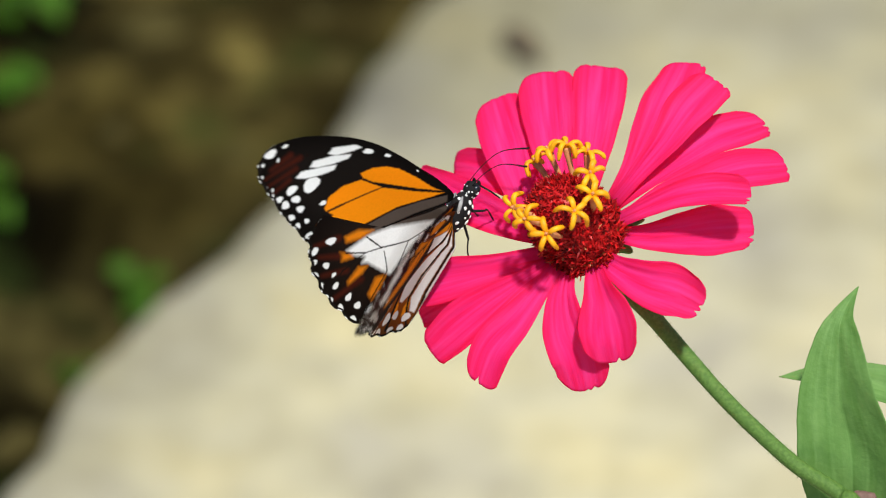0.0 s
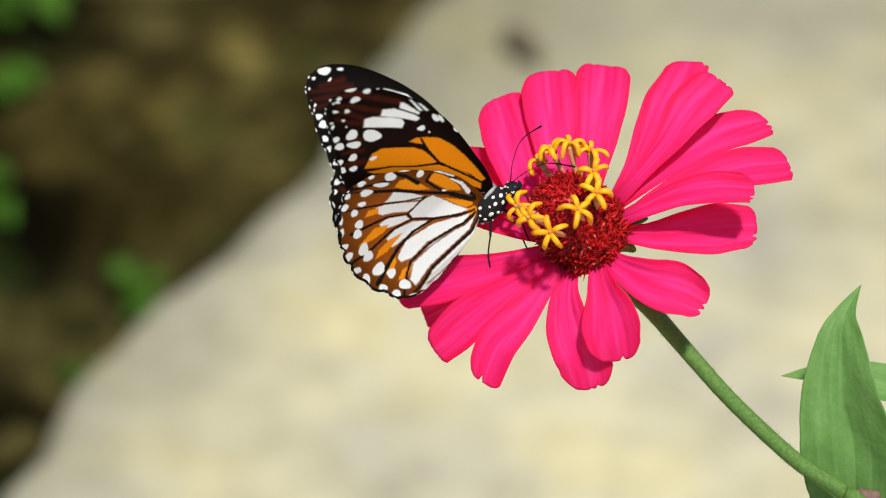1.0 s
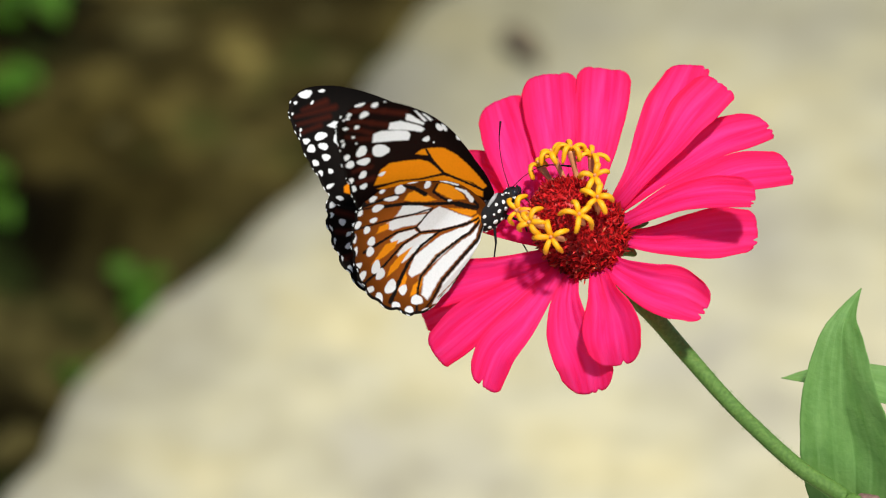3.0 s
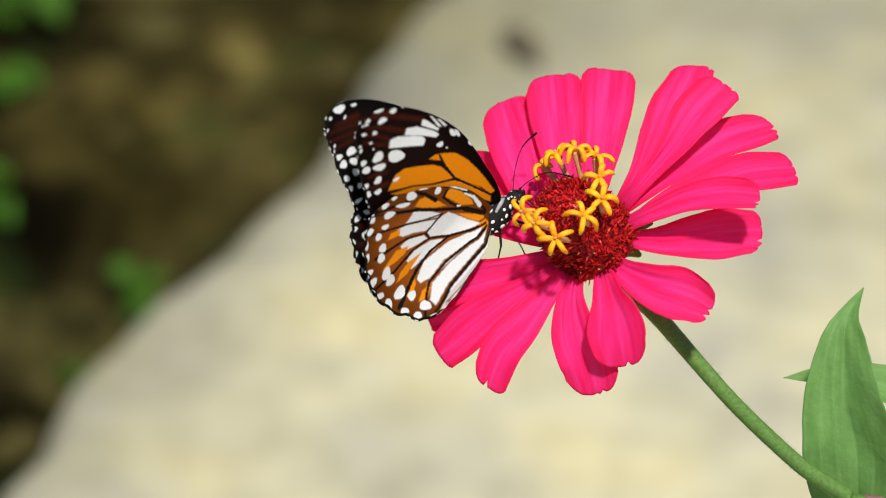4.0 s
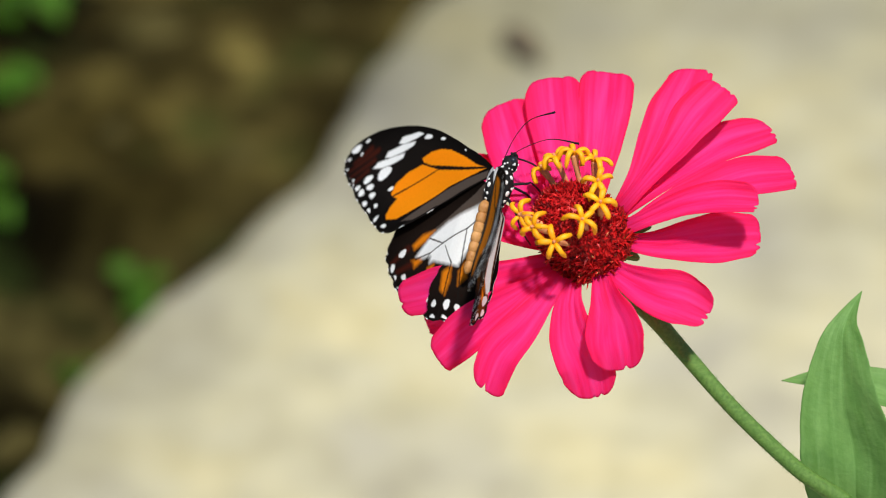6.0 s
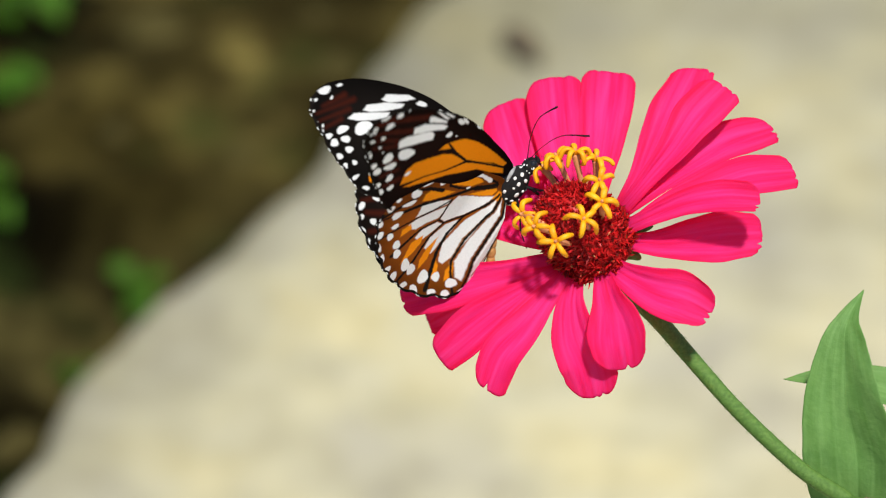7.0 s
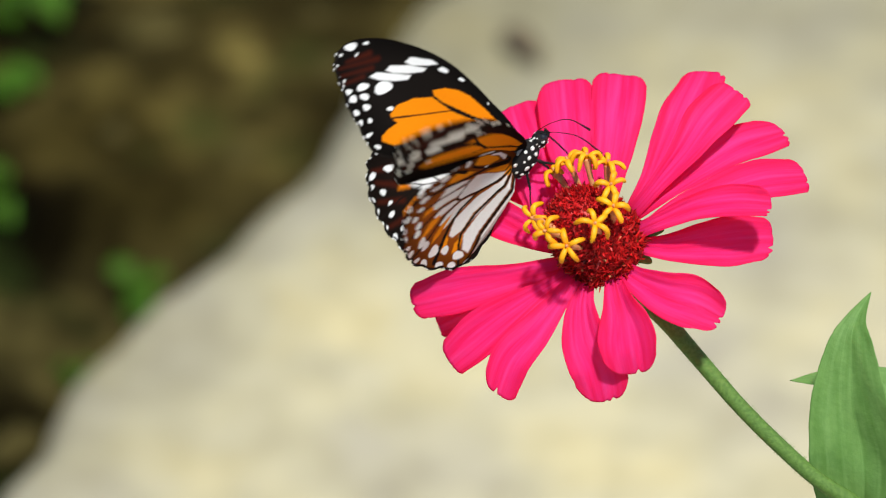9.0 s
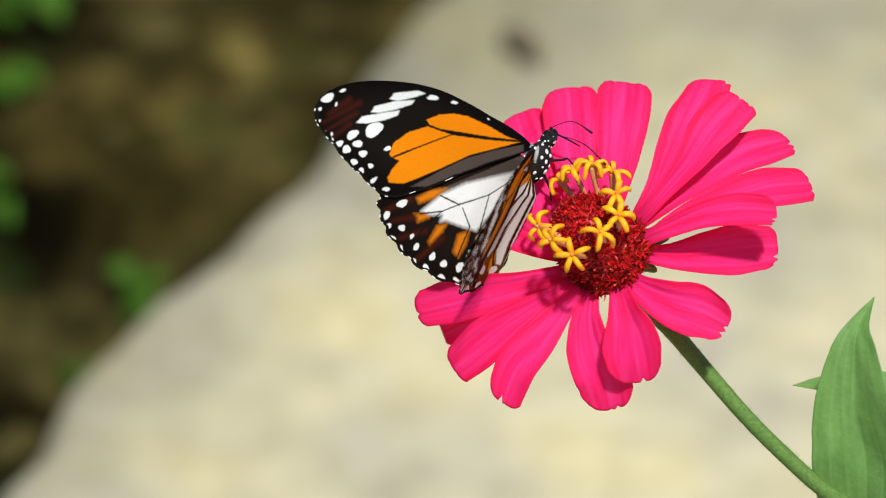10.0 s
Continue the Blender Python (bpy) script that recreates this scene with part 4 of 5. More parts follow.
def wing(name, outline, hub, upper, under, ground_up, ground_low, side, lift, label, edge_from, ticks, fold=0.0, scallop=0.18, spokes=520, rings=120):
    pts = [Vector((*p, 0)) for p in outline]
    n = len(pts)
    rim = []
    for k in range(spokes):
        u = k / spokes * n
        i = int(u)
        t = u - i
        p = [pts[(i + j) % n] for j in (-1, 0, 1, 2)]
        rim.append(0.5 * ((2 * p[1]) + (p[2] - p[0]) * t + (2 * p[0] - 5 * p[1] + 4 * p[2] - p[3]) * t * t + (3 * p[1] - p[0] - 3 * p[2] + p[3]) * t ** 3))
    rim = np.array([(v.x, v.y) for v in rim])
    hub = np.array(hub)
    # the outer edge is scalloped between the veins
    wave = np.abs(np.cos(np.arange(spokes) * math.pi * 18 / spokes)) ** 4
    outward = (rim - hub) / np.linalg.norm(rim - hub, axis=1)[:, None]
    rim = rim - outward * (scallop * wave * np.clip((edge_from + 3 - rim[:, 0]) / 3, 0, 1))[:, None]
    r = np.linspace(0, 1, rings + 1)[1:]
    xy = hub + (rim - hub)[None, :, :] * r[:, None, None]
    xy = np.concatenate([hub[None, :], xy.reshape(-1, 2)])
    colours = []
    for fn, g in ((upper, ground_up), (under, ground_low)):
        p = Paint(xy, g)
        # the ground darkens to chestnut at the margin, under the spots
        edge = np.concatenate([[0.0], np.repeat(r, spokes)])
        p.c *= 1 - 0.55 * np.clip((edge - 0.55) / 0.38, 0, 1)[:, None]
        fn(p)
        # dark outer edge with fine white ticks
        turn = np.concatenate([[0.0], np.tile(np.arange(spokes), rings)])
        outer = (xy[:, 0] < edge_from) & (xy[:, 1] > -3)
        p.c[outer & (edge > 0.962)] = black
        w = 2 * math.pi / spokes
        p.c[outer & (edge > 0.986) & (np.sin(turn * w * ticks) + 0.8 * np.sin(turn * w * ticks * 0.37 + 1) > 0.75)] = white
        colours.append(np.concatenate([p.c, np.ones((len(xy), 1))], 1))
    tone = colours[0][:, :3].mean(1)
    z = 0.7 * (xy[:, 1] / 41) ** 2 + 0.25 * np.sin(xy[:, 0] * 0.33 + 0.5) * np.minimum(1, xy[:, 1].clip(0) / 12) + lift
    if fold:
        z = z - fold * np.clip(1 - (xy[:, 1] + 1.5) / 9.0, 0, 1) ** 1.5 * np.clip((-xy[:, 0] - 1.0) / 5, 0, 1)
    thick = 0.05
    top = np.stack([xy[:, 0], xy[:, 1] * side, z + thick], 1)
    low = np.stack([xy[:, 0], xy[:, 1] * side, z - thick], 1)
    verts = np.concatenate([top, low]) * 0.001
    m = len(xy)
    k = np.arange(spokes)
    q = (k + 1) % spokes
    fan = np.stack([np.zeros(spokes, int), 1 + k, 1 + q], 1)
    quads = []
    for i in range(rings - 1):
        quads.append(np.stack([1 + i * spokes + k, 1 + (i + 1) * spokes + k, 1 + (i + 1) * spokes + q, 1 + i * spokes + q], 1))
    quads = np.concatenate(quads)
    last = 1 + (rings - 1) * spokes
    # the outline runs clockwise or anticlockwise: turn the faces so that the upper side looks up
    area = np.sum(rim[:, 0] * np.roll(rim[:, 1], -1) - rim[:, 1] * np.roll(rim[:, 0], -1)) * side
    up = (fan, quads) if area > 0 else (fan[:, ::-1], quads[:, ::-1])
    faces = up[0].tolist() + up[1].tolist() + (up[0][:, ::-1] + m).tolist() + (up[1][:, ::-1] + m).tolist()
    faces += np.stack([last + k, last + q, last + q + m, last + k + m], 1).tolist()
    return build(name, verts.tolist(), faces, WING, BUTTERFLY, label, colours=np.concatenate(colours))


BUTTERFLY = tagged(new("butterfly"), "black, orange and white spotted butterfly on the pink zinnia", "butterfly")
DARK, RUST = (0.013, 0.008, 0.006), (0.30, 0.078, 0.009)
WINGS = []
for side in (1, -1):
    fore = wing("forewing", FORE, (-5.0, 22.0), paint_fore_upper, paint_fore_under, black, (0.010, 0.004, 0.003), side, 0.0, "black forewing with orange patches and white spots", -9.0, 46)
    hind = wing("hindwing", HIND, (-13.0, 9.0), paint_hind_upper, paint_hind_under, DARK, RUST, side, -0.35, "rounded hindwing, white centre and spotted dark border", -15.0, 40, 3.4, 0.5)
    WINGS.append((side, fore, hind))


ANTENNAE = []


def make_body():
    rnd = random.Random(7)
    thorax = build("thorax", *ball(mm(-0.2, 0, -1.7), (0.0044, 0.0024, 0.0027)), CHITIN, BUTTERFLY, "black thorax with white dots")
    for s in (1, -1):
        build("tegula", *ball(mm(1.6, s * 1.25, 0.35), (0.0017, 0.0004, 0.0004), Matrix.Rotation(radians(s * -14), 3, "Z"), nu=12, nv=8), TEGULA, thorax, "grey scale plate at the wing root")
    head = build("head", *ball(mm(4.7, 0, -2.4), (0.0018, 0.0016, 0.0016)), CHITIN, BUTTERFLY, "black head with white dots")
    seats = []
    for k in range(160):
        th, ph = math.acos(rnd.uniform(-0.9, 0.95)), rnd.uniform(0, 2 * math.pi)
        d = Vector((math.cos(th), math.sin(th) * math.cos(ph), math.sin(th) * math.sin(ph)))
        c = mm(-0.2, 0, -1.7) + Vector((d.x * 0.0044, d.y * 0.0024, d.z * 0.0027))
        if any((c - o).length < 0.00108 for o in seats):
            continue
        seats.append(c)
        r = rnd.uniform(0.00026, 0.00048)
        turn = d.to_track_quat("X", "Z").to_matrix()
        build("white_dot", *ball(c, (r * 0.45, r * rnd.uniform(0.8, 1.5), r), turn, nu=8, nv=6), DOTS, thorax)
    for k in range(34):
        th, ph = math.acos(rnd.uniform(-0.8, 0.75)), rnd.uniform(0, 2 * math.pi)
        d = Vector((math.cos(th), math.sin(th) * math.cos(ph), math.sin(th) * math.sin(ph)))
        r = rnd.uniform(0.00012, 0.00022)
        build("white_dot", *ball(mm(4.7, 0, -2.4) + Vector((d.x * 0.0018, d.y * 0.0016, d.z * 0.0016)), (r, r, r), nu=8, nv=6), DOTS, head)
    for s in (1, -1):
        build("eye", *ball(mm(5.4, s * 1.0, -2.5), (0.00085, 0.0007, 0.00095)), EYE_MAT, head, "glossy black eye")
        build("palp", *tube([mm(5.5, s * 0.5, -3.1), mm(6.5, s * 0.6, -2.9), mm(7.0, s * 0.6, -2.2)], (0.0004, 0.00045, 0.00015), 6, 8), CHITIN, head)
    # abdomen of seven rings, hinged behind the thorax
    abdomen = None
    for k in range(7):
        u = (k + 0.5) / 7
        c = mm(-0.6 - 13.4 * u, 0, 0.9 - 0.2 * u)
        r = 0.0011 - 0.0003 * u * u
        ring = build("abdomen_ring" if abdomen else "abdomen", *ball(c, (0.0016, r, r * 1.05), nu=14, nv=8), ABDOMEN, abdomen or BUTTERFLY, "" if abdomen else "tan and orange ringed abdomen")
        abdomen = abdomen or ring
    abdomen.matrix_basis = pose(-0.0034, 0, -0.0008)
    for sway in (0.0, 0.7):
        pts = [mm(0, 0, 0), mm(4.2, 0.3 * sway, 1.5), mm(9.0, 0.8 * sway, 2.0), mm(14.0, 0, 0.0)]
        ANTENNAE.append(build("antenna", *tube(pts, (0.00010, 0.00008, 0.00008, 0.00009, 0.00013, 0.00024), 6, 24), CHITIN, BUTTERFLY, "thin black clubbed antenna"))
    build("proboscis", *tube([mm(6.2, -0.4, -3.6), mm(6.0, -2.2, -5.4), mm(5.4, -2.6, -8.4)], (0.0002, 0.00018, 0.00012), 6, 14), CHITIN, BUTTERFLY)
    legs = (
        (mm(-1.6, -1.3, -3.2), mm(-4.0, -2.1, -5.6), mm(-4.4, -2.0, -6.0), mm(-6.7, -1.7, -8.0), mm(-8.8, -1.5, -10.9)),
        (mm(-2.2, -1.0, -2.4), mm(-6.0, -1.2, -1.6), mm(-6.4, -1.1, -1.7), mm(-9.8, -0.7, -2.3), mm(-12.0, 0.0, -3.4)),
        (mm(1.0, -1.2, -3.6), mm(2.0, -2.2, -6.0), mm(2.4, -2.2, -7.0), mm(1.2, -1.8, -10.0), mm(0.4, -1.4, -12.0)),
        (mm(1.0, 1.2, -3.6), mm(0.8, 2.0, -8.0), mm(0.6, 2.0, -8.6), mm(-0.6, 1.4, -12.0), mm(-1.4, 1.0, -14.6)),
    )
    for pts in legs:
        build("leg", *tube(list(pts), (0.00030, 0.00024, 0.00016, 0.00016, 0.00012), 7, 28), CHITIN, BUTTERFLY, "thin black jointed leg")
    return abdomen


ABDOMEN_PART = make_body()


# ---- weeds and litter beside the path ----
def make_weed(x, y, z, size, leaves, seed, label):
    rnd = random.Random(seed)
    root = tagged(new("weed"), label, "weed", group="weeds beside the path")
    root.matrix_basis = pose(x, y, z)
    for k in range(leaves):
        w = rnd.uniform(0, 6.28)
        out = Vector((math.cos(w), math.sin(w), 0))
        ln = size * rnd.uniform(0.7, 1.1)
        high = rnd.uniform(0.3, 0.8) * ln
        foot = out * 0.004
        b0 = out * ln * 0.35 + Vector((0, 0, high))
        tip = out * ln + Vector((0, 0, high * rnd.uniform(0.7, 1.2)))
        mid = b0.lerp(tip, 0.5) + Vector((0, 0, 0.12 * ln))
        stalk = build("stalk", *tube([foot - Vector((0, 0, 0.02)), foot + Vector((0, 0, high * 0.5)), b0], (0.0012, 0.0009, 0.0008), 6, 8), WEED, root)
        v, f, uv = blade([b0, b0.lerp(mid, 0.6), mid, tip], Vector((0, 0, 1)), ln * 0.62, lambda u: math.sin(math.pi * min(1, 0.06 + 0.94 * u) ** 0.8) + 0.02, lambda u, v: ln * 0.06 * abs(v), lambda v: 0.0, 12, 8, 0.0004)
        build("leaf", v, f, WEED, root, uv=uv)


make_weed(-0.186, 0.752, -0.05, 0.052, 10, 1, "bright green broad-leaved weed growing in dark soil")
make_weed(-0.192, 0.692, -0.05, 0.028, 6, 2, "green weed with rounded leaves in dark soil")
make_weed(-0.182, 0.608, -0.05, 0.024, 6, 3, "small green weed in dark soil")
make_weed(-0.121, 0.548, -0.05, 0.019, 6, 4, "low dark green weed beside the concrete path")
make_weed(-0.140, 0.510, -0.05, 0.009, 6, 5, "low dark green weed beside the concrete path")

STONE = speckled("stone_brown", 60, (0.3, (0.036, 0.031, 0.010)), (0.7, (0.090, 0.076, 0.027)), rough=1.0, spec=0.03, relief=0.8, depth=0.003)


def make_stone(x, y, r, seed):
    verts, faces = ball((0, 0, 0), (r, r * 0.8, r * 0.55), nu=18, nv=12)
    out = []
    for v in verts:
        k = 1 + 0.35 * noise.noise(v * (1.1 / r) + Vector((seed * 3.1, 0, 0))) + 0.12 * noise.noise(v * (3.0 / r))
        out.append(v * k)
    ob = build("stone", out, faces, STONE)
    ob.matrix_basis = pose(x, y, -0.05 + r * 0.1, 0, 0, seed * 47)
    tagged(ob, "rough brown stone half sunk in dark soil", "stone", group="stones in the soil")


for seed, (sx, sy, sr) in enumerate(((-0.125, 0.737, 0.017), (-0.151, 0.703, 0.016), (-0.099, 0.699, 0.013), (-0.072, 0.682, 0.011), (-0.046, 0.711, 0.011), (-0.158, 0.467, 0.011), (-0.082, 0.649, 0.009), (-0.055, 0.749, 0.009), (-0.089, 0.749, 0.013), (-0.137, 0.666, 0.010))):
    make_stone(sx, sy, sr, seed)

v, f, uv = blade([Vector((0.025, 0.662, 0.004)), Vector((0.030, 0.654, 0.007)), Vector((0.039, 0.642, 0.003))], Vector((0, 0, 1)), 0.010, lambda u: math.sin(math.pi * (0.05 + 0.9 * u)), lambda u, v: 0.002 * v * v, lambda v: 0.0, 14, 8, 0.0005)
tagged(build("dry_leaf", v, f, DRY, uv=uv), "small dry brown leaf lying on pale concrete", "fallen leaf")


# ---- what moves ----
def motions():
    centre = mm(28.19, 3.35)
    plant_rows = (
        (0, -0.64, -0.25, -0.12, 0.22, -0.14, -0.08), (0.5, -0.27, -0.37, 0.13, 0.38, 0.05, 0.00), (1, -0.00, -0.00, 0.00, 0.00, -0.00, 0.00),
        (1.5, -0.15, -0.19, 0.34, 0.33, 0.00, -0.05), (2, -0.48, -0.33, 0.08, -0.04, -0.02, -0.00), (2.5, -0.21, -0.40, 0.08, 0.32, 0.26, -0.07),
        (4, 0.97, -0.97, 0.53, 0.58, 0.15, -0.02), (4.5, 1.41, -1.05, 0.78, 0.68, 0.47, -0.20), (5, 1.32, -1.49, 0.94, 0.87, 0.58, -0.11),
        (5.5, 1.32, -1.07, 0.84, 0.74, 0.36, -0.21), (5.7, 0.46, -1.62, 0.84, 0.75, 0.34, -0.20), (6.8, 1.30, -1.41, 0.55, 0.82, 0.27, -0.10),
        (7, 0.97, -1.53, 0.54, 0.84, 0.25, -0.08), (7.5, 1.65, -1.82, 0.94, 0.85, 0.54, -0.11), (8, 2.58, -1.20, 1.16, 1.05, 0.66, -0.32),
        (8.5, 2.45, -1.02, 1.13, 0.89, 0.55, -0.16), (8.7, 1.46, -2.46, 1.41, 1.11, 0.50, -0.20), (9, 2.98, -2.25, 1.55, 1.43, 0.42, -0.26),
        (9.1, 2.14, -2.78, 1.54, 1.60, 0.55, -0.34), (9.2, 1.51, -3.43, 1.52, 1.76, 0.67, -0.42), (9.3, 2.72, -2.99, 1.51, 1.93, 0.80, -0.50),
        (9.4, 3.82, -2.98, 1.49, 2.09, 0.93, -0.59), (9.5, 5.29, -4.05, 2.63, 2.26, 1.05, -0.67), (10, 3.92, -3.86, 2.01, 1.63, 0.59, -0.40))
    walk(zinnia, [(t, STAGE @ Matrix.Translation(centre + mm(x, y, z)) @ pose(0, 0, 0, a, b, c) @ Matrix.Translation(ROOT - centre)) for t, x, y, z, a, b, c in plant_rows])
    leaf_rows = (
        (0, 0.20, 0.08), (0.5, -0.05, 0.14), (1, 0.00, 0.00), (1.5, -0.01, 0.18), (2, 0.31, 0.12), (2.5, 0.22, 0.21),
        (4, -0.48, 0.55), (4.5, -0.49, 0.76), (5, -0.50, 0.86), (5.5, -0.52, 0.68), (7, -0.43, 0.76), (7.5, -0.67, 0.97),
        (8, -0.94, 0.94), (8.5, -1.01, 0.59), (9, -1.15, 1.28), (9.5, -1.61, 2.62), (10, -1.49, 2.04))
    for leaf in LEAVES:
        walk(leaf, [(t, pose(x * 0.001, y * 0.001, 0)) for t, x, y in leaf_rows])
    body_rows = (
        (0, 1.92, 7.46, 1.54, -35.8, -7.7, 63.7), (0.1, 1.79, 7.27, 1.47, -43.2, -6.5, 63.7), (0.2, 2.99, 6.98, 1.29, -53.4, -9.7, 60.2),
        (0.3, 2.70, 6.52, 0.95, -62.6, -7.1, 55.7), (0.4, 5.27, 7.86, 0.60, -71.3, -7.1, 52.0), (0.5, 6.99, 8.03, 0.45, -72.8, -7.5, 50.8),
        (0.6, 5.38, 8.99, 0.01, -76.2, -3.8, 51.6), (0.7, 5.98, 9.00, -0.36, -77.0, -2.9, 50.1), (0.8, 6.59, 9.09, -0.70, -77.9, -3.0, 49.0),
        (0.9, 6.83, 9.32, -0.93, -77.6, -3.7, 46.6), (1, 7.99, 9.82, -1.11, -76.6, -5.8, 43.0), (1.1, 7.81, 9.78, -1.11, -74.3, -8.1, 41.8),
        (1.2, 6.87, 9.82, -1.16, -73.2, -9.8, 42.8), (1.3, 7.01, 10.11, -1.25, -73.5, -10.9, 41.5), (1.4, 7.36, 10.07, -1.25, -74.2, -10.9, 40.6),
        (1.5, 7.61, 9.98, -1.26, -75.0, -10.4, 40.2), (1.6, 7.04, 9.48, -1.33, -75.6, -9.6, 40.8), (1.7, 6.47, 8.93, -1.42, -76.1, -8.6, 41.7),
        (1.8, 6.72, 8.75, -1.45, -76.8, -7.4, 42.9), (1.9, 7.17, 8.62, -1.47, -77.4, -6.1, 44.1), (2, 7.44, 8.57, -1.50, -77.7, -5.3, 44.7),
        (2.1, 7.47, 8.59, -1.54, -77.5, -4.9, 44.7), (2.2, 7.49, 8.64, -1.59, -77.4, -4.6, 44.5), (2.3, 7.50, 8.70, -1.64, -77.3, -4.3, 44.3),
        (2.4, 7.51, 8.75, -1.67, -77.1, -4.0, 44.1), (2.5, 7.54, 8.77, -1.69, -76.8, -3.7, 44.1), (2.6, 7.60, 8.75, -1.69, -76.0, -3.0, 44.3),
        (2.7, 7.72, 8.68, -1.69, -74.5, -2.1, 45.0), (2.8, 7.87, 8.57, -1.68, -72.4, -0.7, 46.1), (2.9, 8.06, 8.43, -1.66, -69.9, 0.9, 47.3),
        (3, 8.26, 8.26, -1.66, -67.1, 2.5, 48.9), (3.1, 8.48, 8.08, -1.63, -64.0, 4.0, 50.7), (3.2, 8.69, 7.90, -1.62, -60.8, 5.4, 52.5),
        (3.3, 8.90, 7.73, -1.60, -57.5, 6.6, 54.4), (3.4, 9.09, 7.56, -1.57, -54.5, 7.4, 56.2), (3.5, 9.26, 7.41, -1.56, -51.6, 8.0, 57.6),
        (3.6, 9.39, 7.27, -1.53, -49.4, 8.3, 58.8), (3.7, 9.47, 7.18, -1.51, -47.6, 8.3, 59.5), (3.8, 9.50, 7.13, -1.48, -46.7, 8.0, 59.6),
        (3.9, 9.36, 7.10, -1.35, -46.3, 8.7, 54.9), (4, 9.43, 7.47, -1.18, -50.9, 6.4, 50.4), (4.1, 9.40, 7.87, -0.95, -49.7, 12.6, 53.1),
        (4.2, 7.18, 7.57, -0.63, -49.4, 13.0, 58.8), (4.3, 4.66, 7.27, -0.38, -47.0, 9.2, 68.3), (4.4, 4.50, 7.59, -0.18, -46.0, 7.1, 69.2),
        (4.5, 5.27, 9.09, -0.11, -46.4, 4.0, 70.0), (4.6, 3.16, 9.38, -0.28, -45.3, 8.9, 69.1), (4.7, 3.79, 8.81, -0.48, -49.4, 12.8, 73.4),
        (4.8, 3.15, 7.76, -0.68, -56.5, 10.0, 70.5), (4.9, 1.86, 8.45, -0.80, -66.2, 15.6, 71.8), (5, 2.78, 8.30, -0.60, -64.1, 14.0, 71.6),
        (5.1, 2.83, 8.17, -0.53, -62.0, 10.1, 75.5), (5.2, 4.62, 8.82, -0.38, -59.9, 3.9, 70.4), (5.3, 4.88, 9.62, 0.05, -64.0, 4.0, 70.4),
        (5.4, 6.16, 10.02, 0.43, -67.7, 9.0, 71.4), (5.5, 6.98, 11.17, 0.80, -66.6, 6.5, 74.5), (5.6, 5.41, 11.60, 0.83, -67.2, 9.6, 73.6),
        (5.7, 7.28, 12.38, 0.91, -64.7, 9.6, 74.5), (5.8, 8.03, 12.43, 0.91, -64.7, 8.7, 74.2), (5.9, 8.71, 12.47, 0.88, -65.4, 7.5, 73.6),
        (6, 9.34, 12.51, 0.82, -66.6, 6.2, 72.8), (6.1, 9.90, 12.56, 0.75, -68.1, 4.6, 71.7), (6.2, 10.43, 12.59, 0.65, -69.7, 3.0, 70.4),
        (6.3, 10.89, 12.62, 0.54, -71.4, 1.4, 69.0), (6.4, 11.32, 12.66, 0.40, -72.9, -0.2, 67.6), (6.5, 11.71, 12.69, 0.27, -74.4, -1.8, 66.1),
        (6.6, 12.07, 12.73, 0.12, -75.4, -3.2, 64.7), (6.7, 12.41, 12.77, -0.02, -75.9, -4.3, 63.3), (6.8, 12.72, 12.82, -0.17, -75.8, -5.0, 61.8),
        (6.9, 12.93, 13.59, -0.43, -73.0, -3.7, 59.3), (7, 12.08, 13.25, -0.59, -70.2, -7.4, 55.0), (7.1, 12.75, 13.01, -0.87, -59.0, -9.8, 52.3),
        (7.2, 13.42, 12.66, -1.02, -44.4, -14.8, 48.9), (7.3, 13.05, 13.14, -0.89, -54.9, -12.2, 48.6), (7.4, 13.21, 13.83, -0.46, -67.1, -11.7, 45.0),
        (7.5, 12.73, 13.94, -0.22, -75.6, -12.0, 45.6), (7.6, 12.99, 14.50, -0.07, -72.5, -11.6, 45.3), (7.7, 12.94, 13.82, 0.11, -65.9, -13.1, 45.4),
        (7.8, 13.31, 14.19, 0.26, -65.1, -4.7, 43.9), (7.9, 13.97, 14.00, 0.23, -66.0, -6.3, 43.4), (8, 14.70, 14.55, 0.17, -65.9, -10.7, 41.9),
        (8.1, 15.68, 14.74, -0.10, -63.4, -7.6, 40.1), (8.2, 15.00, 15.62, -0.21, -62.4, -7.0, 36.2), (8.3, 15.72, 16.17, -0.11, -65.5, -7.9, 37.3),
        (8.4, 13.43, 15.54, 0.14, -65.1, -9.7, 39.2), (8.5, 14.01, 14.95, 0.30, -64.3, -11.6, 38.9), (8.6, 13.97, 14.39, 0.47, -67.8, -12.4, 42.8),
        (8.7, 12.06, 13.93, 0.72, -70.6, -7.6, 44.8), (8.8, 11.20, 14.60, 0.56, -71.0, -5.1, 52.8), (8.9, 10.98, 15.61, 0.43, -70.4, -2.0, 58.0),
        (9, 13.96, 18.28, 0.44, -65.4, -6.8, 55.3), (9.1, 14.62, 18.79, 0.45, -60.4, 0.3, 54.5), (9.2, 13.08, 18.86, 0.59, -55.6, 2.1, 47.5),
        (9.3, 16.28, 17.90, 0.58, -43.3, -8.2, 52.1), (9.4, 17.43, 17.91, 0.94, -57.4, -11.8, 52.5), (9.5, 17.72, 17.84, 1.20, -47.7, -10.1, 57.0),
        (9.6, 16.17, 16.53, 1.12, -49.1, -7.4, 59.1), (9.7, 15.38, 15.43, 1.14, -50.4, -7.1, 63.9), (9.8, 17.34, 16.69, 1.28, -51.5, -8.7, 67.2),
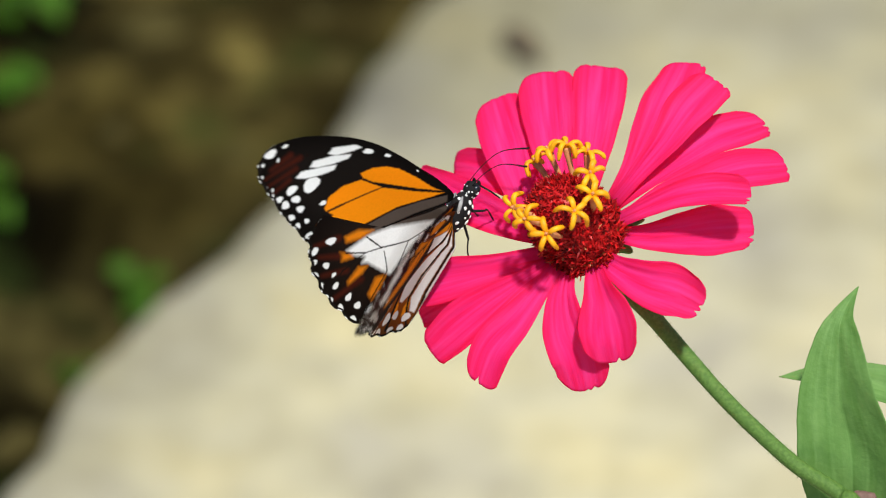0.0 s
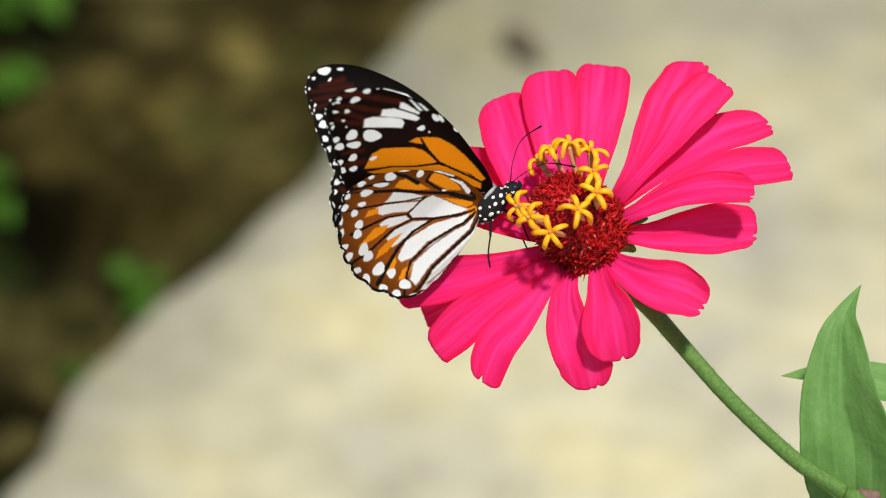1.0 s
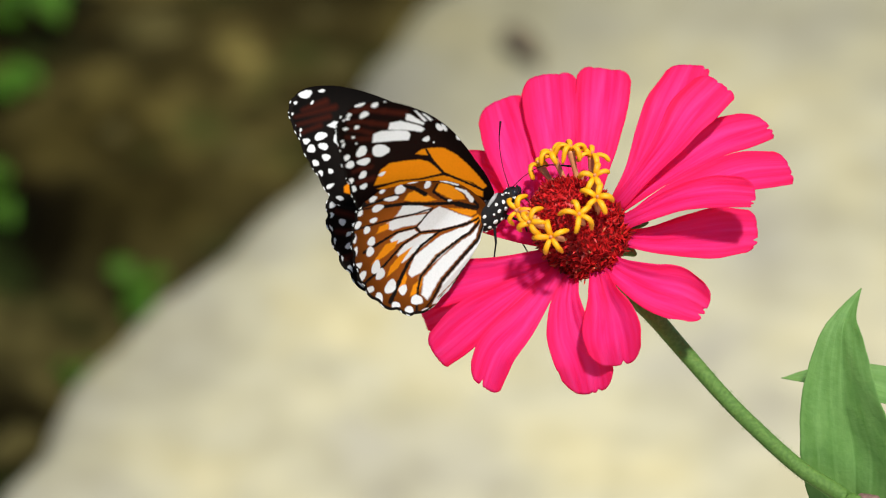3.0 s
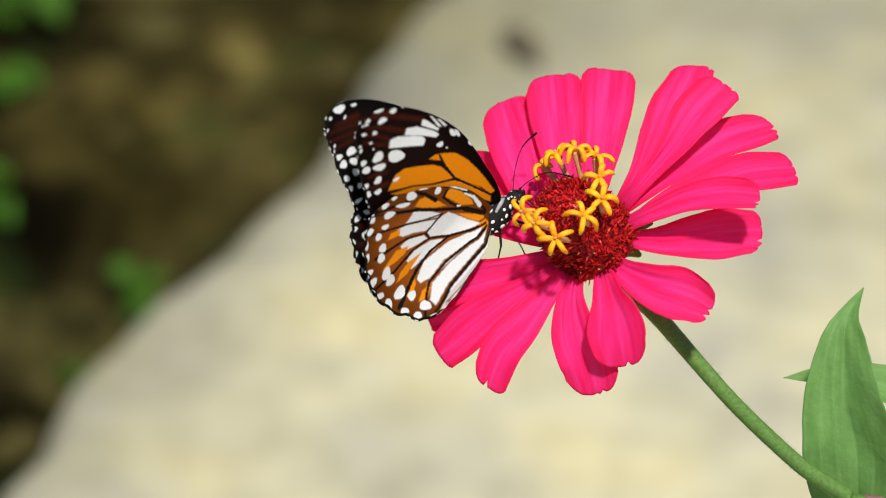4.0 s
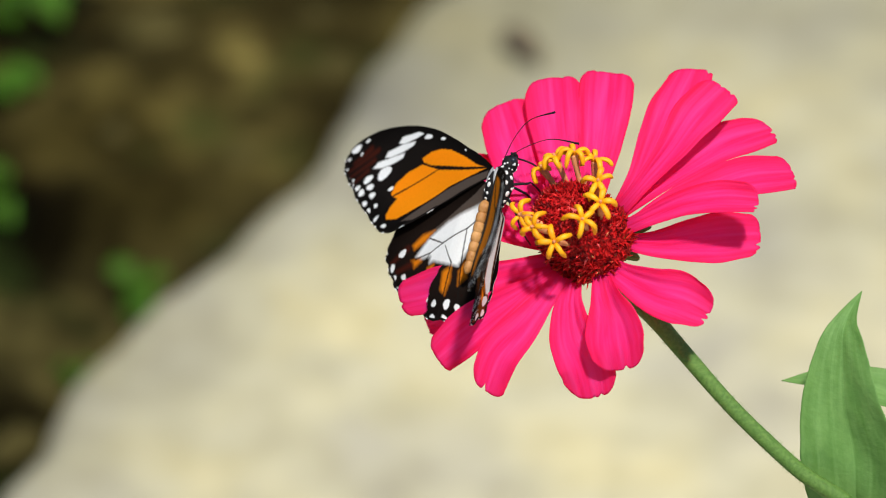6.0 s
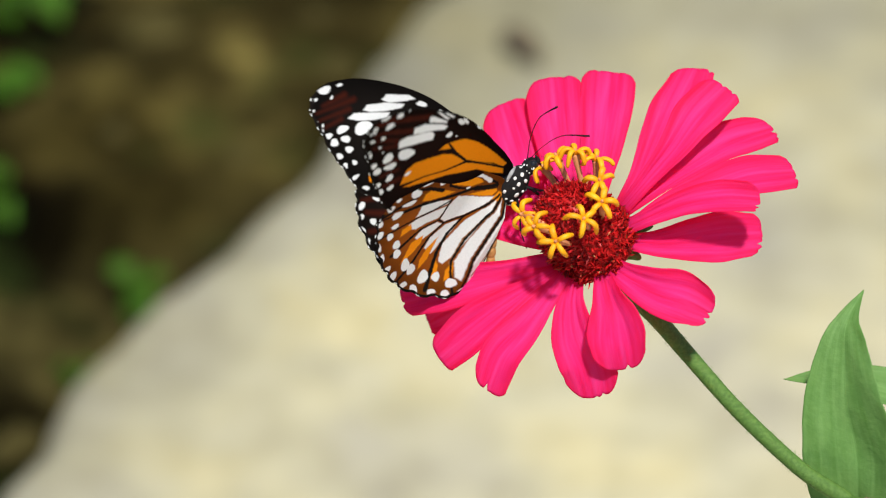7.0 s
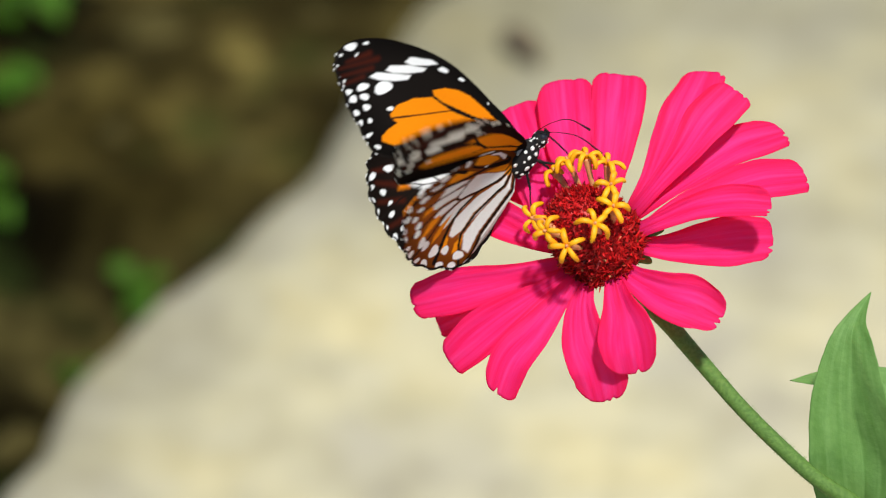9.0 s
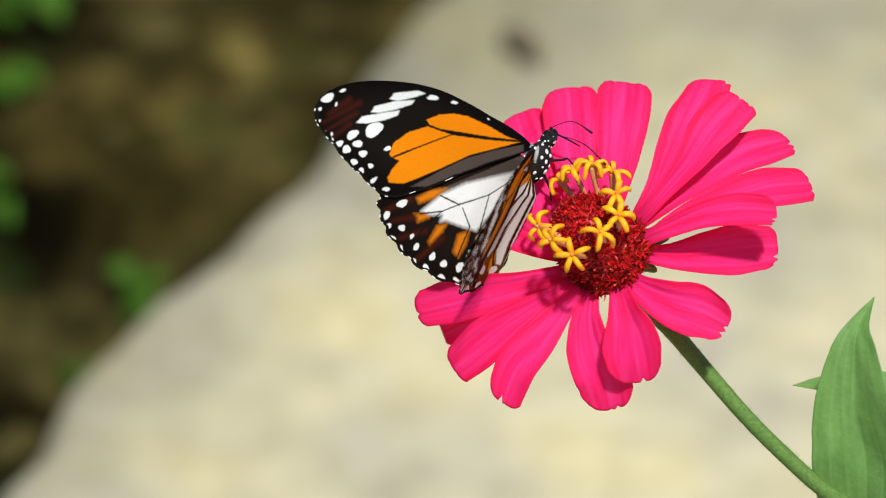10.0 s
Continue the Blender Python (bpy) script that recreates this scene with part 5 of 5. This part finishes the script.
        (9.9, 16.70, 17.05, 1.26, -48.2, -6.9, 67.1), (9.97, 16.64, 17.04, 1.26, -45.3, -10.1, 68.1), (10, 16.70, 17.01, 1.25, -45.4, -10.2, 68.0))
    walk(BUTTERFLY, [(t, STAGE @ pose(x * 0.001, y * 0.001, z * 0.001, a, b, c)) for t, x, y, z, a, b, c in body_rows])
    walk(ABDOMEN_PART, [(t, pose(-0.0034, 0, -0.0008, 0, a, 0)) for t, a in ((0.0, 0), (5.9, 0), (6.6, -28), (7.5, -32), (7.9, -19), (8.3, -12), (8.8, 0), (10.0, 0))])
    # turn of each antenna about its root on the head
    antenna_rows = (
        (
            (0, -55, -8, -51), (1, -8, 19, -31), (2.5, -8, 15, -34), (3.8, -35, -4, -56), (4.5, -45, -4, -59), (5, -23, 32, -57), (5.6, -26, 50, -57), (7, -21, 18, -36), (7.5, -14, 16, -32), (8, -21, 8, -36), (8.5, -21, 6, -36), (9, -40, 37, -69), (9.5, -48, 12, -66), (10, -59, 15, -91)),
        (
            (0, -46, 8, -34), (1, -6, -21, -24), (2.5, -41, -53, -28), (3.8, -63, -47, -19), (4.5, -37, 3, -43), (5, -22, 12, -51), (5.6, -23, 18, -48), (7, -25, -14, -29), (7.5, -17, -17, -28), (8, -31, -41, -17), (8.5, -24, -29, -22), (9, -35, 14, -61), (9.5, -48, -3, -60), (10, -57, -6, -70)))
    for antenna, rows, root in zip(ANTENNAE, antenna_rows, ((5.7, -0.6, -1.3), (5.7, 0.5, -1.2))):
        walk(antenna, [(t, Matrix.Translation(mm(*root)) @ pose(0, 0, 0, a, b, c)) for t, a, b, c in rows])
    # opening from closed of the left and right forewing and hindwing, their sweep, and the twist of each along its own length, in degrees
    wing_rows = (
        (0, 24.2, 27.4, 24.8, 26.9, -5.9, 18.7, -5.0, 0.4, 4.4, 3.4, 7.5, 5.7), (0.1, 26.4, 25.2, 26.9, 25.1, -2.7, 7.4, -3.8, 0.5, 3.3, 3.3, 5.6, 4.5),
        (0.2, 22.2, 19.2, 22.5, 19.7, 1.9, 2.5, -2.5, 0.5, 2.2, 3.2, 3.8, 3.3), (0.3, 44.7, 43.0, 44.9, 43.9, 4.3, -0.8, -1.3, 0.6, 1.1, 3.2, 1.9, 2.1),
        (0.4, 30.5, 27.7, 30.5, 29.2, 3.0, -6.6, 0.0, 0.6, 0.0, 3.1, 0.0, 0.9), (0.5, 31.7, 31.9, 31.7, 33.4, 2.4, -3.9, 0.0, 0.6, 0.0, 3.1, 0.0, 0.9),
        (0.6, 32.4, 32.3, 32.4, 33.8, -1.4, -9.5, 0.0, 0.6, 0.0, 3.1, 0.0, 0.9), (0.7, 30.5, 31.5, 30.5, 33.0, -1.9, -8.5, 0.0, 0.6, 0.0, 3.1, 0.0, 0.9),
        (0.8, 28.9, 29.8, 28.9, 31.3, -2.4, -8.1, 0.0, 0.6, 0.0, 3.1, 0.0, 0.9), (0.9, 28.4, 29.5, 28.4, 31.0, -1.8, -7.9, 0.0, 0.6, 0.0, 3.1, 0.0, 0.9),
        (1, 25.7, 27.0, 25.7, 28.5, -1.0, -5.6, 0.0, 0.6, 0.0, 3.1, 0.0, 0.9), (1.1, 22.0, 23.7, 22.0, 25.2, 0.6, -6.7, 0.0, 0.6, 0.0, 3.1, 0.0, 0.9),
        (1.2, 20.2, 22.3, 20.2, 23.8, 0.4, -9.5, 0.0, 0.6, 0.0, 3.1, 0.0, 0.9), (1.3, 21.7, 23.8, 21.7, 25.3, 1.9, -9.2, 0.0, 0.6, 0.0, 3.1, 0.0, 0.9),
        (1.4, 22.9, 24.9, 22.9, 26.4, 2.1, -8.4, 0.0, 0.6, 0.0, 3.1, 0.0, 0.9), (1.5, 24.2, 26.0, 24.2, 27.5, 2.0, -7.8, 0.0, 0.6, 0.0, 3.1, 0.0, 0.9),
        (1.6, 25.9, 27.4, 25.9, 28.9, 2.4, -7.9, 0.0, 0.6, 0.0, 3.1, 0.0, 0.9), (1.7, 26.9, 28.3, 26.9, 29.8, 2.7, -8.1, 0.0, 0.6, 0.0, 3.1, 0.0, 0.9),
        (1.8, 26.7, 27.8, 26.7, 29.3, 2.0, -7.4, 0.0, 0.6, 0.0, 3.1, 0.0, 0.9), (1.9, 26.4, 27.0, 26.4, 28.5, 0.7, -6.1, 0.0, 0.6, 0.0, 3.1, 0.0, 0.9),
        (2, 26.2, 26.5, 26.2, 28.0, -0.1, -5.3, 0.0, 0.6, 0.0, 3.1, 0.0, 0.9), (2.1, 26.3, 26.2, 26.3, 27.7, -0.3, -5.1, 0.0, 0.6, 0.0, 3.1, 0.0, 0.9),
        (2.2, 26.5, 25.9, 26.5, 27.4, -0.5, -4.9, 0.0, 0.6, 0.0, 3.1, 0.0, 0.9), (2.3, 26.7, 25.7, 26.7, 27.2, -0.7, -4.7, 0.0, 0.6, 0.0, 3.1, 0.0, 0.9),
        (2.4, 26.8, 25.5, 26.8, 27.0, -0.8, -4.7, 0.0, 0.6, 0.0, 3.1, 0.0, 0.9), (2.5, 26.7, 25.4, 26.7, 26.9, -0.9, -4.6, 0.0, 0.6, 0.0, 3.1, 0.0, 0.9),
        (2.6, 26.3, 25.1, 26.3, 26.6, -0.9, -4.7, 0.0, 0.6, 0.0, 3.1, 0.0, 0.9), (2.7, 25.3, 24.4, 25.3, 25.9, -0.9, -4.7, 0.0, 0.6, 0.0, 3.1, 0.0, 0.9),
        (2.8, 23.7, 23.3, 23.7, 24.6, -0.9, -4.6, -0.0, 0.7, 0.4, 3.3, 0.3, 1.0), (2.9, 21.9, 22.1, 21.8, 23.3, -0.9, -4.7, -0.0, 0.8, 0.9, 3.5, 0.6, 1.2),
        (3, 19.9, 20.7, 19.7, 21.8, -0.9, -4.7, -0.1, 0.9, 1.3, 3.6, 0.9, 1.4), (3.1, 17.6, 19.0, 17.4, 20.1, -0.9, -4.7, -0.1, 1.0, 1.7, 3.8, 1.2, 1.6),
        (3.2, 15.3, 17.5, 15.0, 18.5, -0.9, -4.8, -0.1, 1.1, 2.2, 4.0, 1.5, 1.8), (3.3, 13.0, 16.0, 12.7, 16.8, -0.9, -4.9, -0.1, 1.2, 2.6, 4.2, 1.7, 2.0),
        (3.4, 11.0, 14.6, 10.6, 15.3, -0.8, -5.0, -0.1, 1.3, 3.0, 4.4, 2.0, 2.1), (3.5, 9.2, 13.2, 8.7, 13.9, -0.7, -5.0, -0.1, 1.4, 3.5, 4.5, 2.3, 2.3),
        (3.6, 7.7, 12.3, 7.2, 12.9, -0.6, -5.1, -0.2, 1.5, 3.9, 4.7, 2.6, 2.5), (3.7, 6.9, 11.7, 6.3, 12.2, -0.5, -5.1, -0.2, 1.6, 4.3, 4.9, 2.9, 2.7),
        (3.8, 6.7, 11.4, 6.0, 11.7, -0.3, -5.1, -0.2, 1.7, 4.8, 5.1, 3.2, 2.9), (3.9, 8.8, 13.2, 8.0, 13.4, 2.6, -3.1, -0.2, 1.9, 5.4, 5.4, 3.7, 3.2),
        (4, 8.0, 8.7, 7.1, 8.8, -1.2, -4.5, -0.2, 2.1, 6.1, 5.6, 3.4, 3.4), (4.1, 9.3, 10.3, 8.3, 10.2, 0.8, -0.6, -0.3, 2.2, 6.8, 5.9, 3.2, 3.0),
        (4.2, 10.8, 10.6, 9.7, 10.3, 2.1, -0.7, -0.3, 2.4, 7.5, 6.2, 3.6, 3.3), (4.3, 13.6, 13.3, 12.4, 12.9, 2.4, 2.5, -0.3, 2.5, 8.1, 6.5, 4.1, 3.6),
        (4.4, 17.8, 17.7, 16.5, 17.1, -0.0, 0.3, -0.3, 2.7, 8.8, 6.8, 5.2, 4.6), (4.5, 22.1, 19.7, 20.8, 18.9, 0.1, -1.0, -0.4, 2.9, 9.5, 7.0, 6.4, 4.9),
        (4.6, 19.3, 21.3, 18.2, 20.4, 3.7, 0.8, -0.2, 2.6, 8.3, 6.6, 5.3, 4.2), (4.7, 18.8, 18.0, 17.9, 17.0, 1.4, 0.6, -0.1, 2.4, 7.2, 6.2, 4.3, 3.5),
        (4.8, 12.7, 8.8, 12.0, 7.5, -0.2, 1.7, 0.0, 2.2, 6.0, 5.7, 3.2, 2.8), (4.9, 45.8, 34.5, 45.2, 33.1, -4.5, 2.5, 0.1, 2.0, 4.8, 5.3, 2.2, 2.1),
        (5, 64.2, 56.0, 63.9, 54.4, -6.7, 1.4, 0.3, 1.8, 3.6, 4.8, 1.1, 1.4), (5.1, 61.4, 55.2, 61.0, 53.6, -10.3, 5.8, 0.0, 1.6, 3.7, 3.5, 1.5, 1.3),
        (5.2, 43.0, 39.7, 42.4, 38.2, -6.3, 8.3, -0.2, 1.5, 3.7, 2.1, 1.9, 1.3), (5.3, 49.4, 44.5, 48.7, 43.1, -11.5, 7.3, -0.5, 1.4, 3.7, 0.8, 2.3, 1.2),
        (5.4, 41.7, 34.3, 40.9, 33.0, -13.6, 3.7, -0.7, 1.2, 3.7, -0.6, 2.7, 1.1), (5.5, 65.3, 58.8, 64.3, 57.5, -13.2, 18.9, -0.9, 1.1, 3.7, -1.9, 3.1, 1.1),
        (5.6, 83.5, 78.8, 82.8, 77.4, -16.4, 8.0, -0.6, 1.3, 3.4, -1.5, -12.4, -11.5), (5.7, 81.0, 80.7, 80.6, 79.1, -16.0, 16.0, -0.2, 1.4, 3.1, -1.1, -9.6, -15.0),
        (5.8, 79.4, 79.3, 79.1, 77.7, -15.6, 14.9, 0.2, 1.6, 2.7, -0.7, -9.0, -13.6), (5.9, 76.2, 76.3, 76.2, 74.6, -14.9, 13.3, 0.6, 1.8, 2.4, -0.4, -7.0, -9.3),
        (6, 72.0, 71.9, 72.2, 70.0, -14.0, 11.3, 0.9, 2.0, 2.1, 0.0, -4.2, -5.8), (6.1, 66.9, 66.6, 67.3, 64.7, -12.9, 9.1, 1.3, 2.1, 1.7, 0.4, -2.2, -3.0),
        (6.2, 61.5, 60.9, 62.1, 58.8, -11.6, 6.6, 1.7, 2.3, 1.4, 0.8, -0.8, -0.2), (6.3, 55.8, 55.1, 56.7, 52.9, -10.3, 4.0, 2.1, 2.5, 1.1, 1.2, 0.5, 1.3),
        (6.4, 50.6, 49.5, 51.6, 47.1, -8.9, 1.2, 2.5, 2.7, 0.7, 1.6, 1.2, 1.3), (6.5, 45.8, 44.6, 47.1, 42.2, -7.5, -1.7, 2.8, 2.8, 0.4, 2.0, 1.8, 1.3),
        (6.6, 42.0, 40.7, 43.6, 38.2, -6.2, -4.5, 3.2, 3.0, 0.1, 2.4, 2.5, 1.3), (6.7, 39.5, 38.3, 41.2, 35.6, -4.9, -7.3, 3.6, 3.2, -0.3, 2.8, 2.4, 1.4),
        (6.8, 38.6, 37.8, 40.6, 35.0, -3.8, -9.9, 4.0, 3.4, -0.6, 3.1, 2.4, 1.4), (6.9, 42.7, 42.9, 44.9, 40.0, -3.5, -13.3, 4.3, 3.5, -0.9, 3.5, 0.9, 1.4),
        (7, 34.2, 34.2, 36.6, 31.2, -0.5, -8.8, 4.7, 3.7, -1.3, 3.9, 2.3, 1.4), (7.1, 30.4, 36.5, 32.4, 33.9, 1.1, -6.9, 3.8, 3.4, -1.0, 3.4, 1.8, 1.2),
        (7.2, 21.8, 38.9, 23.3, 36.8, -3.2, 3.5, 2.8, 3.2, -0.8, 2.8, 1.4, 0.9), (7.3, 20.8, 30.1, 21.8, 28.5, -2.5, -1.6, 1.9, 2.9, -0.5, 2.3, 0.9, 0.7),
        (7.4, 31.3, 34.3, 31.8, 33.2, -0.3, -8.0, 0.9, 2.6, -0.2, 1.7, 0.5, 0.4), (7.5, 26.2, 24.9, 26.2, 24.2, -2.5, -8.4, 0.0, 2.3, 0.0, 1.2, 0.0, 0.2),
        (7.6, 25.9, 26.9, 25.8, 26.8, 1.8, -8.3, 0.8, 2.3, -0.6, 0.7, 0.8, 1.0), (7.7, 35.3, 41.9, 35.0, 42.5, 1.8, -4.9, 1.6, 2.3, -1.3, 0.1, 1.6, 1.8),
        (7.8, 43.9, 49.7, 43.6, 50.9, 0.5, 10.3, 2.4, 2.2, -1.9, -0.4, 2.4, 1.9), (7.9, 44.2, 50.3, 43.7, 49.1, 1.8, 0.1, 3.2, 2.2, -2.6, 8.0, 2.5, 2.7),
        (8, 31.9, 40.6, 31.3, 37.1, -0.4, -9.2, 4.1, 2.1, -3.2, 16.5, 3.9, 4.2), (8.1, 10.4, 19.2, 9.8, 14.5, -3.3, -14.6, 3.8, 2.5, -2.5, 16.2, 2.7, 4.2),
        (8.2, 12.3, 21.0, 11.7, 15.2, -7.1, -12.7, 3.6, 2.9, -1.8, 15.9, 3.6, 4.3), (8.3, 15.7, 21.5, 15.0, 14.6, -8.9, -13.7, 3.4, 3.2, -1.1, 15.5, 3.7, 3.6),
        (8.4, 28.7, 35.5, 28.0, 27.5, -10.0, -10.2, 3.2, 3.6, -0.4, 15.2, 4.6, 4.3), (8.5, 30.2, 37.4, 29.5, 28.6, -5.4, -8.1, 3.0, 3.9, 0.4, 14.3, 4.8, 4.4),
        (8.6, 25.5, 30.9, 24.8, 22.7, -6.7, -5.5, 3.0, 3.7, 0.7, 16.2, 4.3, 4.1), (8.7, 32.0, 35.2, 31.3, 27.7, -8.7, -10.5, 2.9, 3.4, 1.0, 18.2, 3.8, 3.9),
        (8.8, 33.2, 36.3, 32.6, 29.5, -8.2, -5.8, 2.9, 3.2, 1.4, 20.2, 3.3, 3.6), (8.9, 38.5, 39.5, 37.9, 33.4, -7.8, -9.9, 2.9, 2.9, 1.7, 22.1, 2.8, 3.4),
        (9, 45.1, 46.5, 44.6, 41.1, -7.0, -4.0, 2.8, 2.7, 2.0, 24.1, 2.3, 3.2), (9.1, 61.1, 64.1, 60.2, 60.9, -13.9, 8.6, 2.5, 3.0, 3.1, 17.3, -1.0, -2.3),
        (9.2, 74.5, 77.0, 73.2, 76.1, -8.3, 6.9, 2.1, 3.3, 4.2, 10.5, -8.6, -16.8), (9.3, 28.2, 43.0, 26.5, 39.8, -15.4, 6.2, 1.8, 3.7, 5.3, 15.7, 2.8, 3.0),
        (9.4, 39.8, 40.2, 37.7, 34.8, -0.9, -7.1, 1.4, 4.0, 6.4, 21.0, 2.9, 3.9), (9.5, 8.3, 21.4, 5.8, 16.1, -6.5, -4.5, 1.1, 4.3, 7.5, 20.5, 3.1, 4.1),
        (9.6, 9.1, 19.5, 7.3, 14.4, -6.6, -1.0, 1.2, 3.5, 6.4, 19.0, 2.9, 3.5), (9.7, 11.3, 18.6, 10.0, 13.7, -5.9, -1.0, 1.3, 2.7, 5.2, 17.5, 2.7, 3.7),
        (9.8, 26.6, 28.3, 26.0, 25.0, -3.6, -4.5, 1.4, 1.9, 4.1, 11.3, 2.5, 4.5), (9.9, 23.6, 24.5, 23.6, 22.6, -5.9, 3.2, 1.5, 1.0, 3.0, 5.1, 2.4, 4.6),
        (9.97, 34.4, 40.2, 34.9, 37.9, -7.1, 10.8, 1.6, 0.4, 2.2, 0.8, 2.3, 4.7), (10, 34.7, 39.9, 35.4, 37.6, -7.0, 10.8, 1.6, 0.2, 1.9, -1.1, 2.2, 4.8))
    for side, fore, hind in WINGS:
        k = 0 if side > 0 else 1
        for wing_part, opening, sweep, twist in ((fore, 1 + k, 5 + k, 9 + k), (hind, 3 + k, 7 + k, 11 + k)):
            walk(wing_part, [(r[0], pose(0, side * 0.00045, 0, side * (90 - r[opening])) @ pose(0, 0, 0, 0, 0, side * r[sweep]) @ pose(0, 0, 0, 0, r[twist], 0)) for r in wing_rows])


motions()
